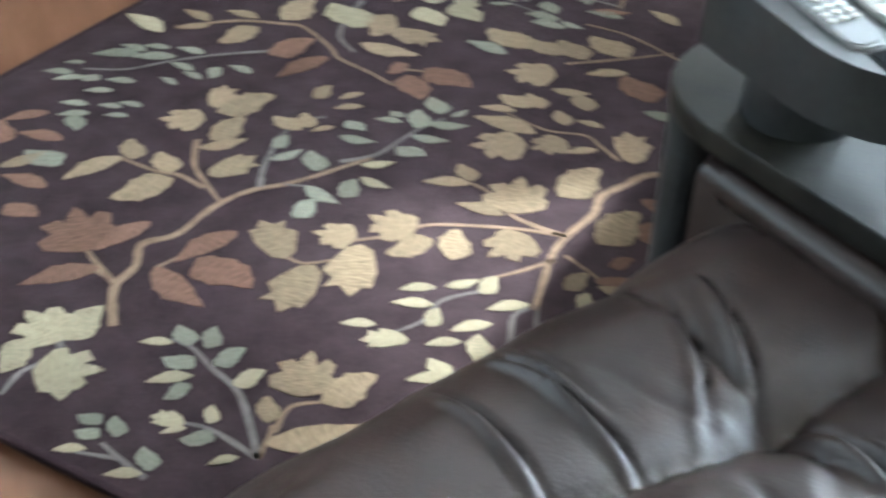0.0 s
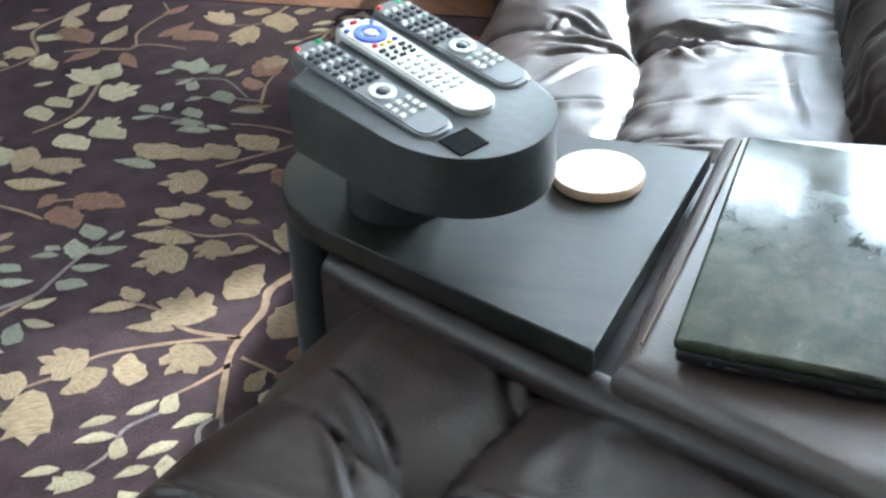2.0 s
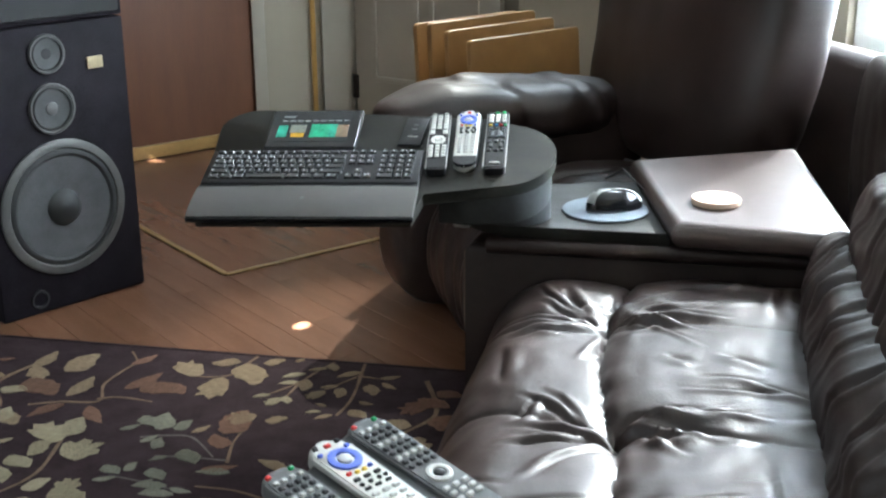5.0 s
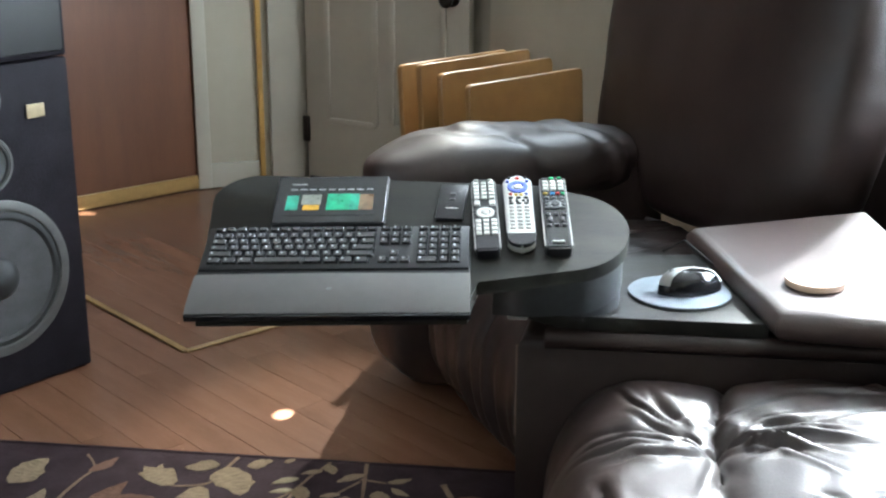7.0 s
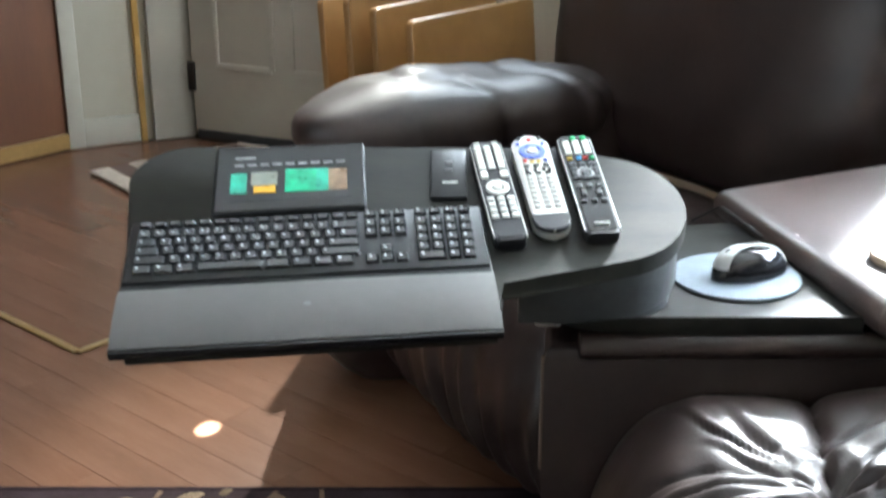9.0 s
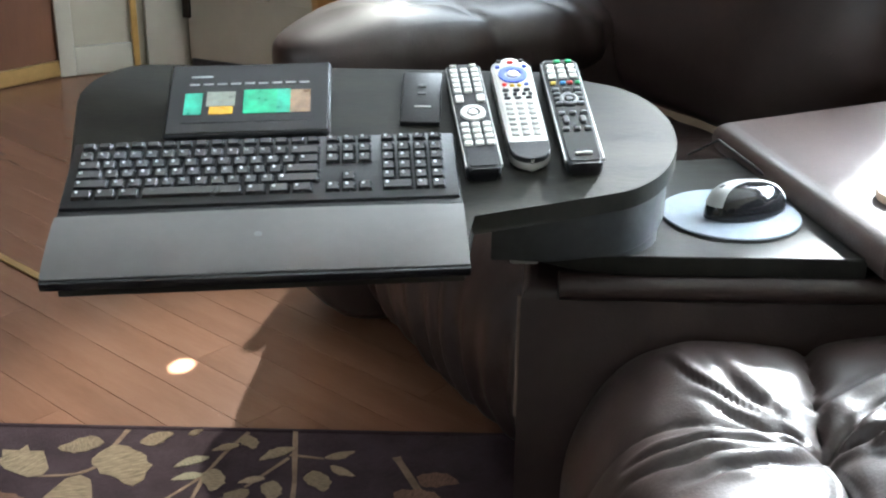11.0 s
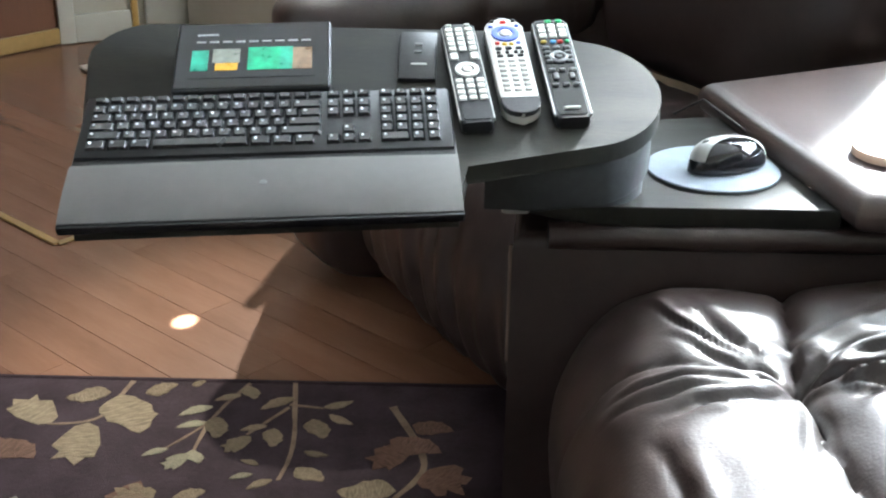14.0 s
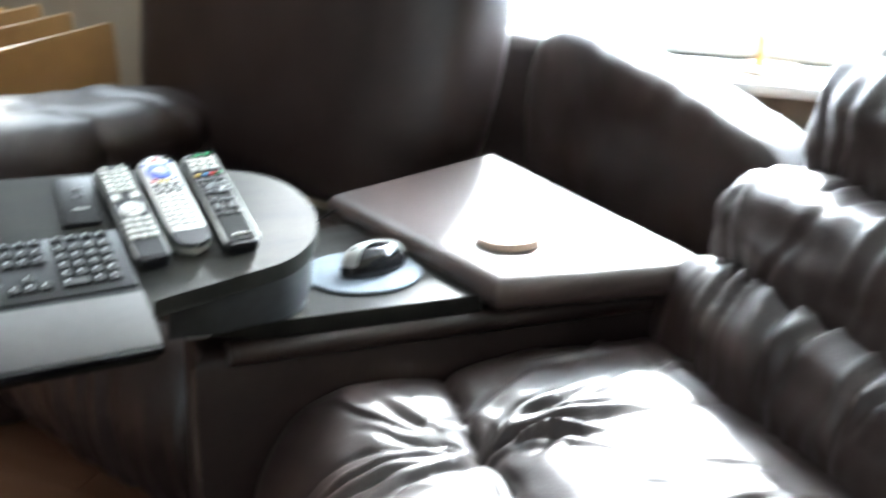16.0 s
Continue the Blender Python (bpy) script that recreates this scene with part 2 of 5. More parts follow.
def lathe(profile, seg=32, m=None, bm=None):
    bm = bm or bmesh.new()
    m = m or Matrix()
    rings = []
    for r, z in profile:
        if r < 1e-6:
            rings.append([bm.verts.new(m @ Vector((0, 0, z)))])
        else:
            rings.append([bm.verts.new(m @ Vector((r * math.cos(2 * math.pi * i / seg), r * math.sin(2 * math.pi * i / seg), z))) for i in range(seg)])
    for a, b in zip(rings, rings[1:]):
        for i in range(seg):
            j = (i + 1) % seg
            if len(a) == 1 and len(b) > 1:
                bm.faces.new((a[0], b[i], b[j]))
            elif len(b) == 1 and len(a) > 1:
                bm.faces.new((a[i], b[0], a[j]))
            elif len(a) > 1:
                bm.faces.new((a[i], b[i], b[j], a[j]))
    return bm


def tube(pts, r, seg=8, bm=None):
    bm = bm or bmesh.new()
    pts = [Vector(p) for p in pts]
    rings = []
    for i, p in enumerate(pts):
        d = (pts[min(i + 1, len(pts) - 1)] - pts[max(i - 1, 0)]).normalized()
        a = d.orthogonal().normalized() if abs(d.z) > 0.9 else d.cross(Vector((0, 0, 1))).normalized()
        b = d.cross(a)
        rr = r(i / (len(pts) - 1)) if callable(r) else r
        rings.append([bm.verts.new(p + rr * (a * math.cos(2 * math.pi * k / seg) + b * math.sin(2 * math.pi * k / seg))) for k in range(seg)])
    for q, w in zip(rings, rings[1:]):
        for k in range(seg):
            bm.faces.new((q[k], w[k], w[(k + 1) % seg], q[(k + 1) % seg]))
    bm.faces.new(rings[0][::-1]), bm.faces.new(rings[-1])
    return bm


def arc(cx, cy, r, a0, a1, n=10):
    return [(cx + r * math.cos(radians(a0 + (a1 - a0) * i / n)), cy + r * math.sin(radians(a0 + (a1 - a0) * i / n))) for i in range(n + 1)]


def pillow(size, power=4.0, k=22, ribs=0.0, rib_axis=1, rib_scale=16.0, puff=0.0, seed=0, bm=None, m=None):
    """A stuffed leather roll: a rounded block with creases that run across rib_axis, deepest near its edges."""
    bm = bm or bmesh.new()
    m = m or Matrix()
    half = Vector(size) / 2
    grid = {}

    def vert(p):
        key = (round(p[0], 4), round(p[1], 4), round(p[2], 4))
        if key not in grid:
            s = sum(abs(c) ** power for c in p) ** (1 / power)
            q = Vector((p[0] / s, p[1] / s, p[2] / s))
            w = Vector((q.x * half.x, q.y * half.y, q.z * half.z))
            n = Vector((q.x ** 3 / half.x, q.y ** 3 / half.y, q.z ** 3 / half.z)).normalized()
            d = puff * noise.noise(w * 5 + Vector((seed * 3.1, 0, 0)))
            if ribs:
                across = w[rib_axis] * rib_scale + 1.1 * noise.noise(w * 7 + Vector((0, seed * 1.7, 0)))
                edge = max(abs(q[i]) for i in range(3) if i != rib_axis)
                fold = abs(noise.noise(Vector((across, seed * 5.3, 0.12 * w[(rib_axis + 1) % 3] * rib_scale))))
                d -= ribs * (1 - min(1, fold * 3.2)) ** 1.5 * (0.15 + 0.85 * edge ** 3)
            grid[key] = bm.verts.new(m @ (w + n * d))
        return grid[key]

    for ax in range(3):
        for sgn in (-1, 1):
            for i in range(k):
                for j in range(k):
                    cs = []
                    for a, b in ((i, j), (i + 1, j), (i + 1, j + 1), (i, j + 1)):
                        p = [0, 0, 0]
                        p[ax], p[(ax + 1) % 3], p[(ax + 2) % 3] = sgn, math.tan((2 * a / k - 1) * math.pi / 4), math.tan((2 * b / k - 1) * math.pi / 4)
                        cs.append(vert(p))
                    bm.faces.new(cs)
    return bm


def frame_m(origin, back, up=(0, 0, 1)):
    """A pose whose x axis runs along back, z up."""
    b = Vector(back).normalized()
    u = Vector(up)
    y = u.cross(b).normalized()
    r = Matrix((b, y, b.cross(y))).transposed().to_4x4()
    return Matrix.Translation(origin) @ r


# ---- the room ----
U, V = Vector((0.657, 0.754, 0)), Vector((-0.754, 0.657, 0))      # the room's axes, askew to the sofa
CORNER = [(3.55, 1.41), (0.30, 4.655), (-0.43, 5.064), (-0.90, 4.835), (-3.30, 2.10), (-0.70, -3.20)]


def wall(name, a, b, mat, holes=(), thick=0.12, label="", z1=ROOM_H):
    """A wall from a to b with openings (from, to, bottom, top), the thickness to the outside."""
    a, b = Vector((*a, 0)), Vector((*b, 0))
    d = (b - a).normalized()
    length = (b - a).length
    m = frame_m(a, d)
    bm = bmesh.new()
    xs = [0.0]
    for h0, h1, z0, zt in holes:
        box(((xs[-1] + h0) / 2, thick / 2, z1 / 2), (h0 - xs[-1], thick, z1), bm=bm)
        if z0 > 0:
            box(((h0 + h1) / 2, thick / 2, z0 / 2), (h1 - h0, thick, z0), bm=bm)
        if zt < z1:
            box(((h0 + h1) / 2, thick / 2, (z1 + zt) / 2), (h1 - h0, thick, z1 - zt), bm=bm)
        xs.append(h1)
    box(((xs[-1] + length) / 2, thick / 2, z1 / 2), (length - xs[-1], thick, z1), bm=bm)
    return solid(name, bm, mat, label, "wall", "structure", m)


C = CORNER
w0 = (Vector(C[1]) - Vector(WIN_A.xy)).length
w1 = (Vector(C[1]) - Vector(WIN_B.xy)).length
wall("wall_window", C[1], C[0], WALL_WHITE, [((W3_A.xy - Vector(C[1])).length, (W3_B.xy - Vector(C[1])).length, 1.375, 2.225), (w0, w1, WIN_Z0, WIN_Z1)], label="cream painted wall behind the sofa")
# wall piece added behind the door to stop sun leaking through the gap
wall("sun_stop_wall", (-0.46, 5.115), (0.37, 4.70), WALL_WHITE, label="cream wall piece added behind the door to keep sun out")
wall("wall_return", C[3], C[2], WALL_WHITE, label="cream painted wall beside the door", thick=0.10)
wall("wall_panelled", C[4], C[3], BROWN_WALL, label="red-brown wood panelled wall", thick=0.10)
f5 = Vector(C[5])
wall("wall_front", C[5], C[4], WALL_WHITE, [((W2_A.xy - f5).length, (W2_B.xy - f5).length, 0.95, 2.15)], label="cream painted wall with an added window opening")
wall("wall_side", C[0], C[5], WALL_WHITE, label="cream painted wall")

bm = bmesh.new()
prism([(x * 1.06, y * 1.04) for x, y in CORNER], ROOM_H + 0.1, ROOM_H, bm=bm)
solid("ceiling", bm, CEILING, "white painted ceiling", "ceiling", "structure")
bm = bmesh.new()
box((0, 1, -0.06), (14, 14, 0.10), bm=bm)
floor = solid("floor", bm, FLOOR_BASE, "honey brown laminate plank floor with pale inlay lines", "floor", "structure")

# the lintel and the door to the left of the window wall
door = thing("door_1", frame_m((-0.465, 4.985, 0), (0.755, -0.335, 0)), "white panelled door with dark hinges, standing ajar", "door", kind="structure")
part("door_leaf", box((0.38, 0, 1.03), (0.76, 0.04, 2.0), 0.004), TRIM_WHITE, door)
for z0, z1 in ((0.28, 0.86), (1.02, 1.84)):
    for x0, x1 in ((0.11, 0.34), (0.42, 0.65)):
        bm = bmesh.new()
        for c, s in ((((x0 + x1) / 2, 0.022, z0), (x1 - x0, 0.012, 0.025)), (((x0 + x1) / 2, 0.022, z1), (x1 - x0, 0.012, 0.025)),
                     ((x0, 0.022, (z0 + z1) / 2), (0.025, 0.012, z1 - z0)), ((x1, 0.022, (z0 + z1) / 2), (0.025, 0.012, z1 - z0))):
            box((c[0], -c[1], c[2]), s, 0.004, bm=bm)
        part("panel_moulding", bm, TRIM_WHITE, door)
for z in (0.235, 1.05, 1.8):
    part("hinge", box((0.0, -0.024, z), (0.030, 0.012, 0.105), 0.003), DARK_METAL, door, "dark bronze hinge")
# black strip for the dark gap under the door: shade put in as colour
part("door_gap_shade", box((0.38, -0.012, 0.022), (0.74, 0.03, 0.034), 0.004), RUBBER, door, "black strip painted as the dark gap under the door")
part("door_knob", lathe([(0, 0), (0.03, 0.002), (0.03, 0.008), (0.012, 0.012), (0.012, 0.035), (0.028, 0.045), (0.030, 0.058), (0.02, 0.068), (0, 0.07)], 20,
                        Matrix.Translation((0.69, -0.02, 0.80)) @ Matrix.Rotation(radians(90), 4, "X")), DARK_METAL, door, "dark bronze knob")

trim = thing("trim", frame_m((-0.90, 4.835, 0), (0.38, 0.185, 0)), "white gloss door casing and baseboard", "trim", kind="structure")
part("casing", box((0.022, -0.012, 1.05), (0.055, 0.028, 2.1), 0.004), TRIM_WHITE, trim)
part("casing", box((0.375, -0.016, 1.05), (0.15, 0.030, 2.1), 0.004), TRIM_WHITE, trim)
part("weatherstrip", box((0.262, -0.014, 1.05), (0.022, 0.026, 2.1), 0.003), GOLD, trim, "golden wooden strip")
part("baseboard", box((0.15, -0.010, 0.05), (0.20, 0.018, 0.10), 0.004), TRIM_WHITE, trim)
dw = (Vector((-0.90, 4.835, 0)) - Vector((-3.30, 2.10, 0)))
base = thing("baseboard", frame_m((-3.30, 2.10, 0), dw), "honey wood baseboard of the panelled wall", "baseboard", kind="structure")
part("board", box((dw.length / 2, -0.009, 0.03), (dw.length - 0.01, 0.016, 0.055), 0.003), INLAY, base)

# two unseen windows, added for their light; a white sheet in each blocks the sun
for nm, a, b, z0, z1, lab in (("added_window_2", W2_A, W2_B, 0.95, 2.15, "added front window, unseen, closed with a white sheet"), ("added_window_3", W3_A, W3_B, 1.375, 2.225, "added high window, unseen, closed with a white sheet")):
    d = (b - a)
    wn_ = thing(nm, frame_m(a, d), lab, "window", kind="structure")
    part("sun_stop_sheet", box((d.length / 2, 0.075, (z0 + z1) / 2), (d.length - 0.012, 0.012, z1 - z0 - 0.012), 0.003), CEILING, wn_)
    part("window_sill", box((d.length / 2, -0.02, z0 - 0.014), (d.length + 0.06, 0.10, 0.026), 0.005), FRAME_WHITE, wn_)

# window behind the sofa
win_d = WIN_B - WIN_A
wlen = win_d.length
win = thing("window_1", frame_m(WIN_A, win_d), "wide white framed window, bright daylight outside", "window", kind="structure")
for c, s in (((wlen / 2, 0.06, WIN_Z0 + 0.03), (wlen - 0.01, 0.06, 0.06)), ((wlen / 2, 0.06, WIN_Z1 - 0.03), (wlen - 0.01, 0.06, 0.06)),
             ((0.03, 0.06, (WIN_Z0 + WIN_Z1) / 2), (0.055, 0.058, WIN_Z1 - WIN_Z0 - 0.01)), ((wlen - 0.03, 0.06, (WIN_Z0 + WIN_Z1) / 2), (0.055, 0.058, WIN_Z1 - WIN_Z0 - 0.01)),
             ((wlen / 2, 0.06, (WIN_Z0 + WIN_Z1) / 2), (0.05, 0.056, WIN_Z1 - WIN_Z0 - 0.01))):
    part("window_frame", box(c, s, 0.006), FRAME_WHITE, win)
part("window_sill", box((wlen / 2, -0.10, WIN_Z0 - 0.015), (wlen + 0.1, 0.30, 0.03), 0.006), FRAME_WHITE, win)
for i in (0, 1):
    p = part("pane", box((wlen * (0.25 + 0.5 * i), 0.06, (WIN_Z0 + WIN_Z1) / 2), (wlen / 2 - 0.06, 0.006, WIN_Z1 - WIN_Z0 - 0.1)), glass, win)
    p.visible_shadow = False
bm = box((wlen / 2, 3.0, 0.3), (12, 0.05, 3.6))
solid("backdrop", bm, OUTSIDE, "bright overcast garden outside the window", "backdrop", "structure", frame_m(WIN_A, win_d))

# ---- the sofa: three recliner seats with two wedge consoles between them ----
WEDGE = radians(28)


def gathered_roll(size, seed, depth=1.0, m=None):
    """A stuffed leather roll along y, gathered into short creases along the seams above and below it."""
    rnd = random.Random(seed * 7 + 1)
    m = m or Matrix()
    nu, nv = 170, 44
    half = np.array(size) / 2
    u = np.linspace(-1, 1, nu)[:, None]
    a = np.linspace(0, 2 * math.pi, nv, endpoint=False)[None]
    y = u * half[1]
    end = np.clip(1 - np.abs(u) ** 9, 0, 1) ** 0.5
    cx, cz = np.cos(a), np.sin(a)
    rad = (np.abs(cx) ** 2.8 + np.abs(cz) ** 2.8) ** (-1 / 2.8)
    drop = np.zeros((nu, nv))
    count = int(size[1] / 0.042)
    for side in (math.pi / 2, -math.pi / 2):
        for i in range(count):
            yc = rnd.uniform(-half[1], half[1])
            w, deep, reach = rnd.uniform(0.006, 0.019), rnd.uniform(0.003, 0.017) * depth, rnd.uniform(0.35, 1.5)
            lean = rnd.uniform(-0.05, 0.05)
            da = np.abs((a - side + math.pi) % (2 * math.pi) - math.pi)
            o = (y - yc - lean * da) / w
            drop += deep * np.exp(-(da / reach) ** 2) * (np.exp(-o ** 2) - 0.55 * np.exp(-((np.abs(o) - 1.8) / 0.9) ** 2))
    soft = np.array([[noise.noise((yy * 6, 2.2 * math.cos(t), 2.2 * math.sin(t) + seed)) for t in a[0]] for yy in y[:, 0]])
    r = rad * end + (0.016 * soft - drop) / min(half[0], half[2]) * (0.3 + 0.7 * end)
    bm = bmesh.new()
    rings = [[bm.verts.new(m @ Vector((half[0] * r[i, j] * cx[0, j], y[i, 0], half[2] * r[i, j] * cz[0, j]))) for j in range(nv)] for i in range(nu)]
    for p, q in zip(rings, rings[1:]):
        for j in range(nv):
            bm.faces.new((p[j], q[j], q[(j + 1) % nv], p[(j + 1) % nv]))
    bm.faces.new(rings[0][::-1]), bm.faces.new(rings[-1])
    return bm


def seat_shell(m, width, depth, tufts, seam, seed, name="recliner_seat", label="", arm_side=0, rise=1.0, back=(), wrinkle=1.0, gather=0.0, creases=()):
    """One recliner: local x runs from its front edge to the back, y along the row, z up."""
    rnd = random.Random(seed)
    sofa = thing(name, m, label, "recliner", "recliner seats of the sofa")
    prof = [(0.06, 0.05), (0.0, 0.10), (-0.03, 0.20), (-0.025, 0.30), (0.02, 0.385), (0.09, 0.425), (0.18, 0.432), (0.30, 0.440), (0.45, 0.445), (0.60, 0.435), (depth, 0.40), (depth + 0.05, 0.36)]
    prof = [(x, z * rise) for x, z in prof]
    # wrinkles that run out from the tufts
    wr = []
    for tx, ty in tufts:
        for _ in range(int(20 * wrinkle)):
            a = rnd.gauss(0, 0.55) + (math.pi if rnd.random() < 0.5 else 0)
            ln = rnd.uniform(0.06, 0.24)
            wr.append((tx, ty, math.cos(a), math.sin(a), ln, rnd.uniform(0.006, 0.011), rnd.uniform(0.003, 0.009) * wrinkle))
    for _ in range(int(34 * wrinkle)):
        a = rnd.uniform(-0.5, 0.5) + (math.pi / 2 if rnd.random() < 0.25 else 0)
        wr.append((rnd.uniform(0.02, depth), rnd.uniform(0.05, width - 0.05), math.cos(a), math.sin(a), rnd.uniform(0.06, 0.26), rnd.uniform(0.006, 0.014), rnd.uniform(0.002, 0.008)))
    for x0, y0, x1, y1, w, h in creases:
        ln = math.hypot(x1 - x0, y1 - y0)
        wr.append((x0, y0, (x1 - x0) / ln, (y1 - y0) / ln, ln, w, h))
    ns, nv = (190, 280) if wrinkle > 0.7 or creases else (90, 120)
    cum = [0.0]
    for a, b in zip(prof, prof[1:]):
        cum.append(cum[-1] + math.dist(a, b))

    def along(s):
        s *= cum[-1]
        i = max(j for j in range(len(cum) - 1) if cum[j] <= s + 1e-9)
        f = (s - cum[i]) / (cum[i + 1] - cum[i])
        p0, p1, p2, p3 = prof[max(i - 1, 0)], prof[i], prof[i + 1], prof[min(i + 2, len(prof) - 1)]
        return [0.5 * (2 * q1 + (q2 - q0) * f + (2 * q0 - 5 * q1 + 4 * q2 - q3) * f * f + (3 * q1 - q0 - 3 * q2 + q3) * f ** 3) for q0, q1, q2, q3 in zip(p0, p1, p2, p3)]

    line = np.array([along(i / ns) for i in range(ns + 1)])
    ahead, behind = np.vstack([line[1:], line[-1:]]), np.vstack([line[:1], line[:-1]])
    nrm = np.stack([-(ahead - behind)[:, 1], (ahead - behind)[:, 0]], 1)
    nrm /= np.linalg.norm(nrm, axis=1)[:, None]
    ys = np.linspace(0, width, nv + 1)
    X, Z, Y = np.repeat(line[:, :1], nv + 1, 1), np.repeat(line[:, 1:], nv + 1, 1), np.repeat(ys[None], ns + 1, 0)
    soft = np.array([[noise.noise((px * 5, y * 4.5, seed)) for y in ys] for px in line[:, 0]])
    fine = np.array([[noise.noise((px * 24, y * 17, seed + 2)) for y in ys] for px in line[:, 0]])
    seams = np.array([[seam(y) for y in ys]])
    flat = np.clip((Z - 0.15) / 0.2, 0, 1)
    D = 0.009 * soft + 0.003 * fine
    ds = np.where(Z > 0.3, np.abs(X + 0.012 * soft + 0.006 * fine - seams), 1)
    D -= flat * (0.020 * np.exp(-ds / 0.014) + 0.011 * np.exp(-(ds / 0.07) ** 2))
    for tx, ty in tufts:
        dy = np.abs(Y - ty + 0.014 * soft + 0.006 * fine + np.where(X > tx, 0.10, 0.25) * (X - tx))
        reach = np.exp(-((X - tx) / 0.28) ** 2)
        D -= flat * reach * (0.012 * np.exp(-dy / 0.010) + 0.007 * np.exp(-(dy / 0.06) ** 2))
        D -= flat * 0.010 * np.exp(-(np.hypot(X - tx, Y - ty) / 0.04) ** 2)
    for wx, wy, ca, sa, ln, w, h in wr:
        qx, qy = X - wx, Y - wy
        t = qx * ca + qy * sa
        o = -qx * sa + qy * ca + 0.010 * np.sin(t * 20 + wx * 40) + 0.004 * fine
        env = np.where((t > 0) & (t < ln), np.sin(np.pi * np.clip(t / ln, 0, 1)), 0)
        D += h * env * (np.exp(-(o / w) ** 2) - 0.9 * np.exp(-((o - 1.7 * w) / (0.6 * w)) ** 2)) * (0.3 + 0.7 * flat)
    D -= 0.030 * np.exp(-np.minimum(Y, width - Y) / 0.022)
    D += gather * (1 - flat) * (np.sin(Y * 88 + 3 * soft) + 0.6 * np.sin(Y * 51 + 1 + 2 * fine))
    bm = bmesh.new()
    rows = [[bm.verts.new((X[i, j] + nrm[i, 0] * D[i, j], Y[i, j], Z[i, j] + nrm[i, 1] * D[i, j])) for j in range(nv + 1)] for i in range(ns + 1)]
    for a, b in zip(rows, rows[1:]):
        for j in range(nv):
            bm.faces.new((a[j], a[j + 1], b[j + 1], b[j]))
    part("seat_cushion", bm, LEATHER, sofa, "tufted and creased leather", smooth=70)
    part("base_box", box(((depth + 0.1) / 2 + 0.03, width / 2, 0.20), (depth + 0.02, width - 0.02, 0.32), 0.02), LEATHER, sofa)
    for fx in (0.12, depth):
        for fy in (0.07, width - 0.07):
            part("foot", box((fx, fy, 0.02), (0.05, 0.05, 0.04), 0.006), BLACK_WOOD, sofa)
    # backrest: stuffed rolls, one above the other, leaning back
    for k, (z, h, d, off, y0, y1, rib) in enumerate(back):
        at = Matrix.Translation((depth + d / 2 + off, (y0 + y1) / 2, z)) @ Matrix.Rotation(radians(10), 4, "Y")
        made = gathered_roll((d, y1 - y0, h), seed + k, rib, m=at) if rib else pillow((d, y1 - y0, h), 3.4, 40, puff=0.014, seed=seed + k, m=at)
        part("back_cushion", made, LEATHER, sofa, smooth=80)
    part("back_shell", box((depth + 0.32, width / 2, 0.47), (0.14, width, 0.86), 0.04, 3, Matrix.Translation((0, 0, 0)) @ Matrix.Rotation(radians(7), 4, "Y")), LEATHER, sofa)
    if arm_side:
        y = width + 0.14 if arm_side > 0 else -0.14
        part("arm", pillow((depth + 0.16, 0.27, 0.60), 5, 30, ribs=0.010, rib_axis=0, rib_scale=12, puff=0.01, seed=seed + 9, m=Matrix.Translation((depth / 2 - 0.02, y, 0.31))), LEATHER, sofa, smooth=80)
        part("arm_pad", pillow((depth + 0.20, 0.33, 0.18), 2.6, 56, ribs=0.013, rib_axis=0, rib_scale=7, puff=0.024, seed=seed + 12, m=Matrix.Translation((depth / 2 - 0.03, y, 0.565))), LEATHER, sofa, smooth=80)
    return sofa


S2_Y0, S2_Y1 = 0.865, 1.965
seat_shell(Matrix.Translation((0.66, S2_Y0, 0)), S2_Y1 - S2_Y0, 0.62, [(0.27, 0.42), (0.22, 0.86), (0.24, 0.03)], lambda y: 0.25 + 0.03 * math.sin(y * 6),
           11, label="dark brown leather recliner seat, sunlit, between two consoles", rise=1.12,
           back=((0.50, 0.25, 0.25, -0.06, 0.0, S2_Y1 - S2_Y0 + 0.03, 1.0), (0.635, 0.23, 0.27, 0.02, 0.0, S2_Y1 - S2_Y0 + 0.02, 1.0), (0.79, 0.25, 0.27, 0.14, 0.02, S2_Y1 - S2_Y0 - 0.02, 1.0)))
m3 = frame_m((0.615, 2.285, 0), (math.cos(WEDGE), math.sin(WEDGE), 0))
seat_shell(m3, 0.62, 0.60, [(0.25, 0.2), (0.25, 0.5)], lambda y: 0.25, 23, label="dark brown leather recliner seat with rounded padded arm", arm_side=1, wrinkle=0.5, gather=0.007,
           back=((0.84, 0.84, 0.27, 0.0, 0.0, 1.02, 0.0),))
W1 = radians(21)
b1 = Vector((math.cos(W1), -math.sin(W1), 0))
r1 = Vector((math.sin(W1), math.cos(W1), 0))
m1 = frame_m(Vector((0.675, 0.560, 0)) - r1 * 0.80, b1)
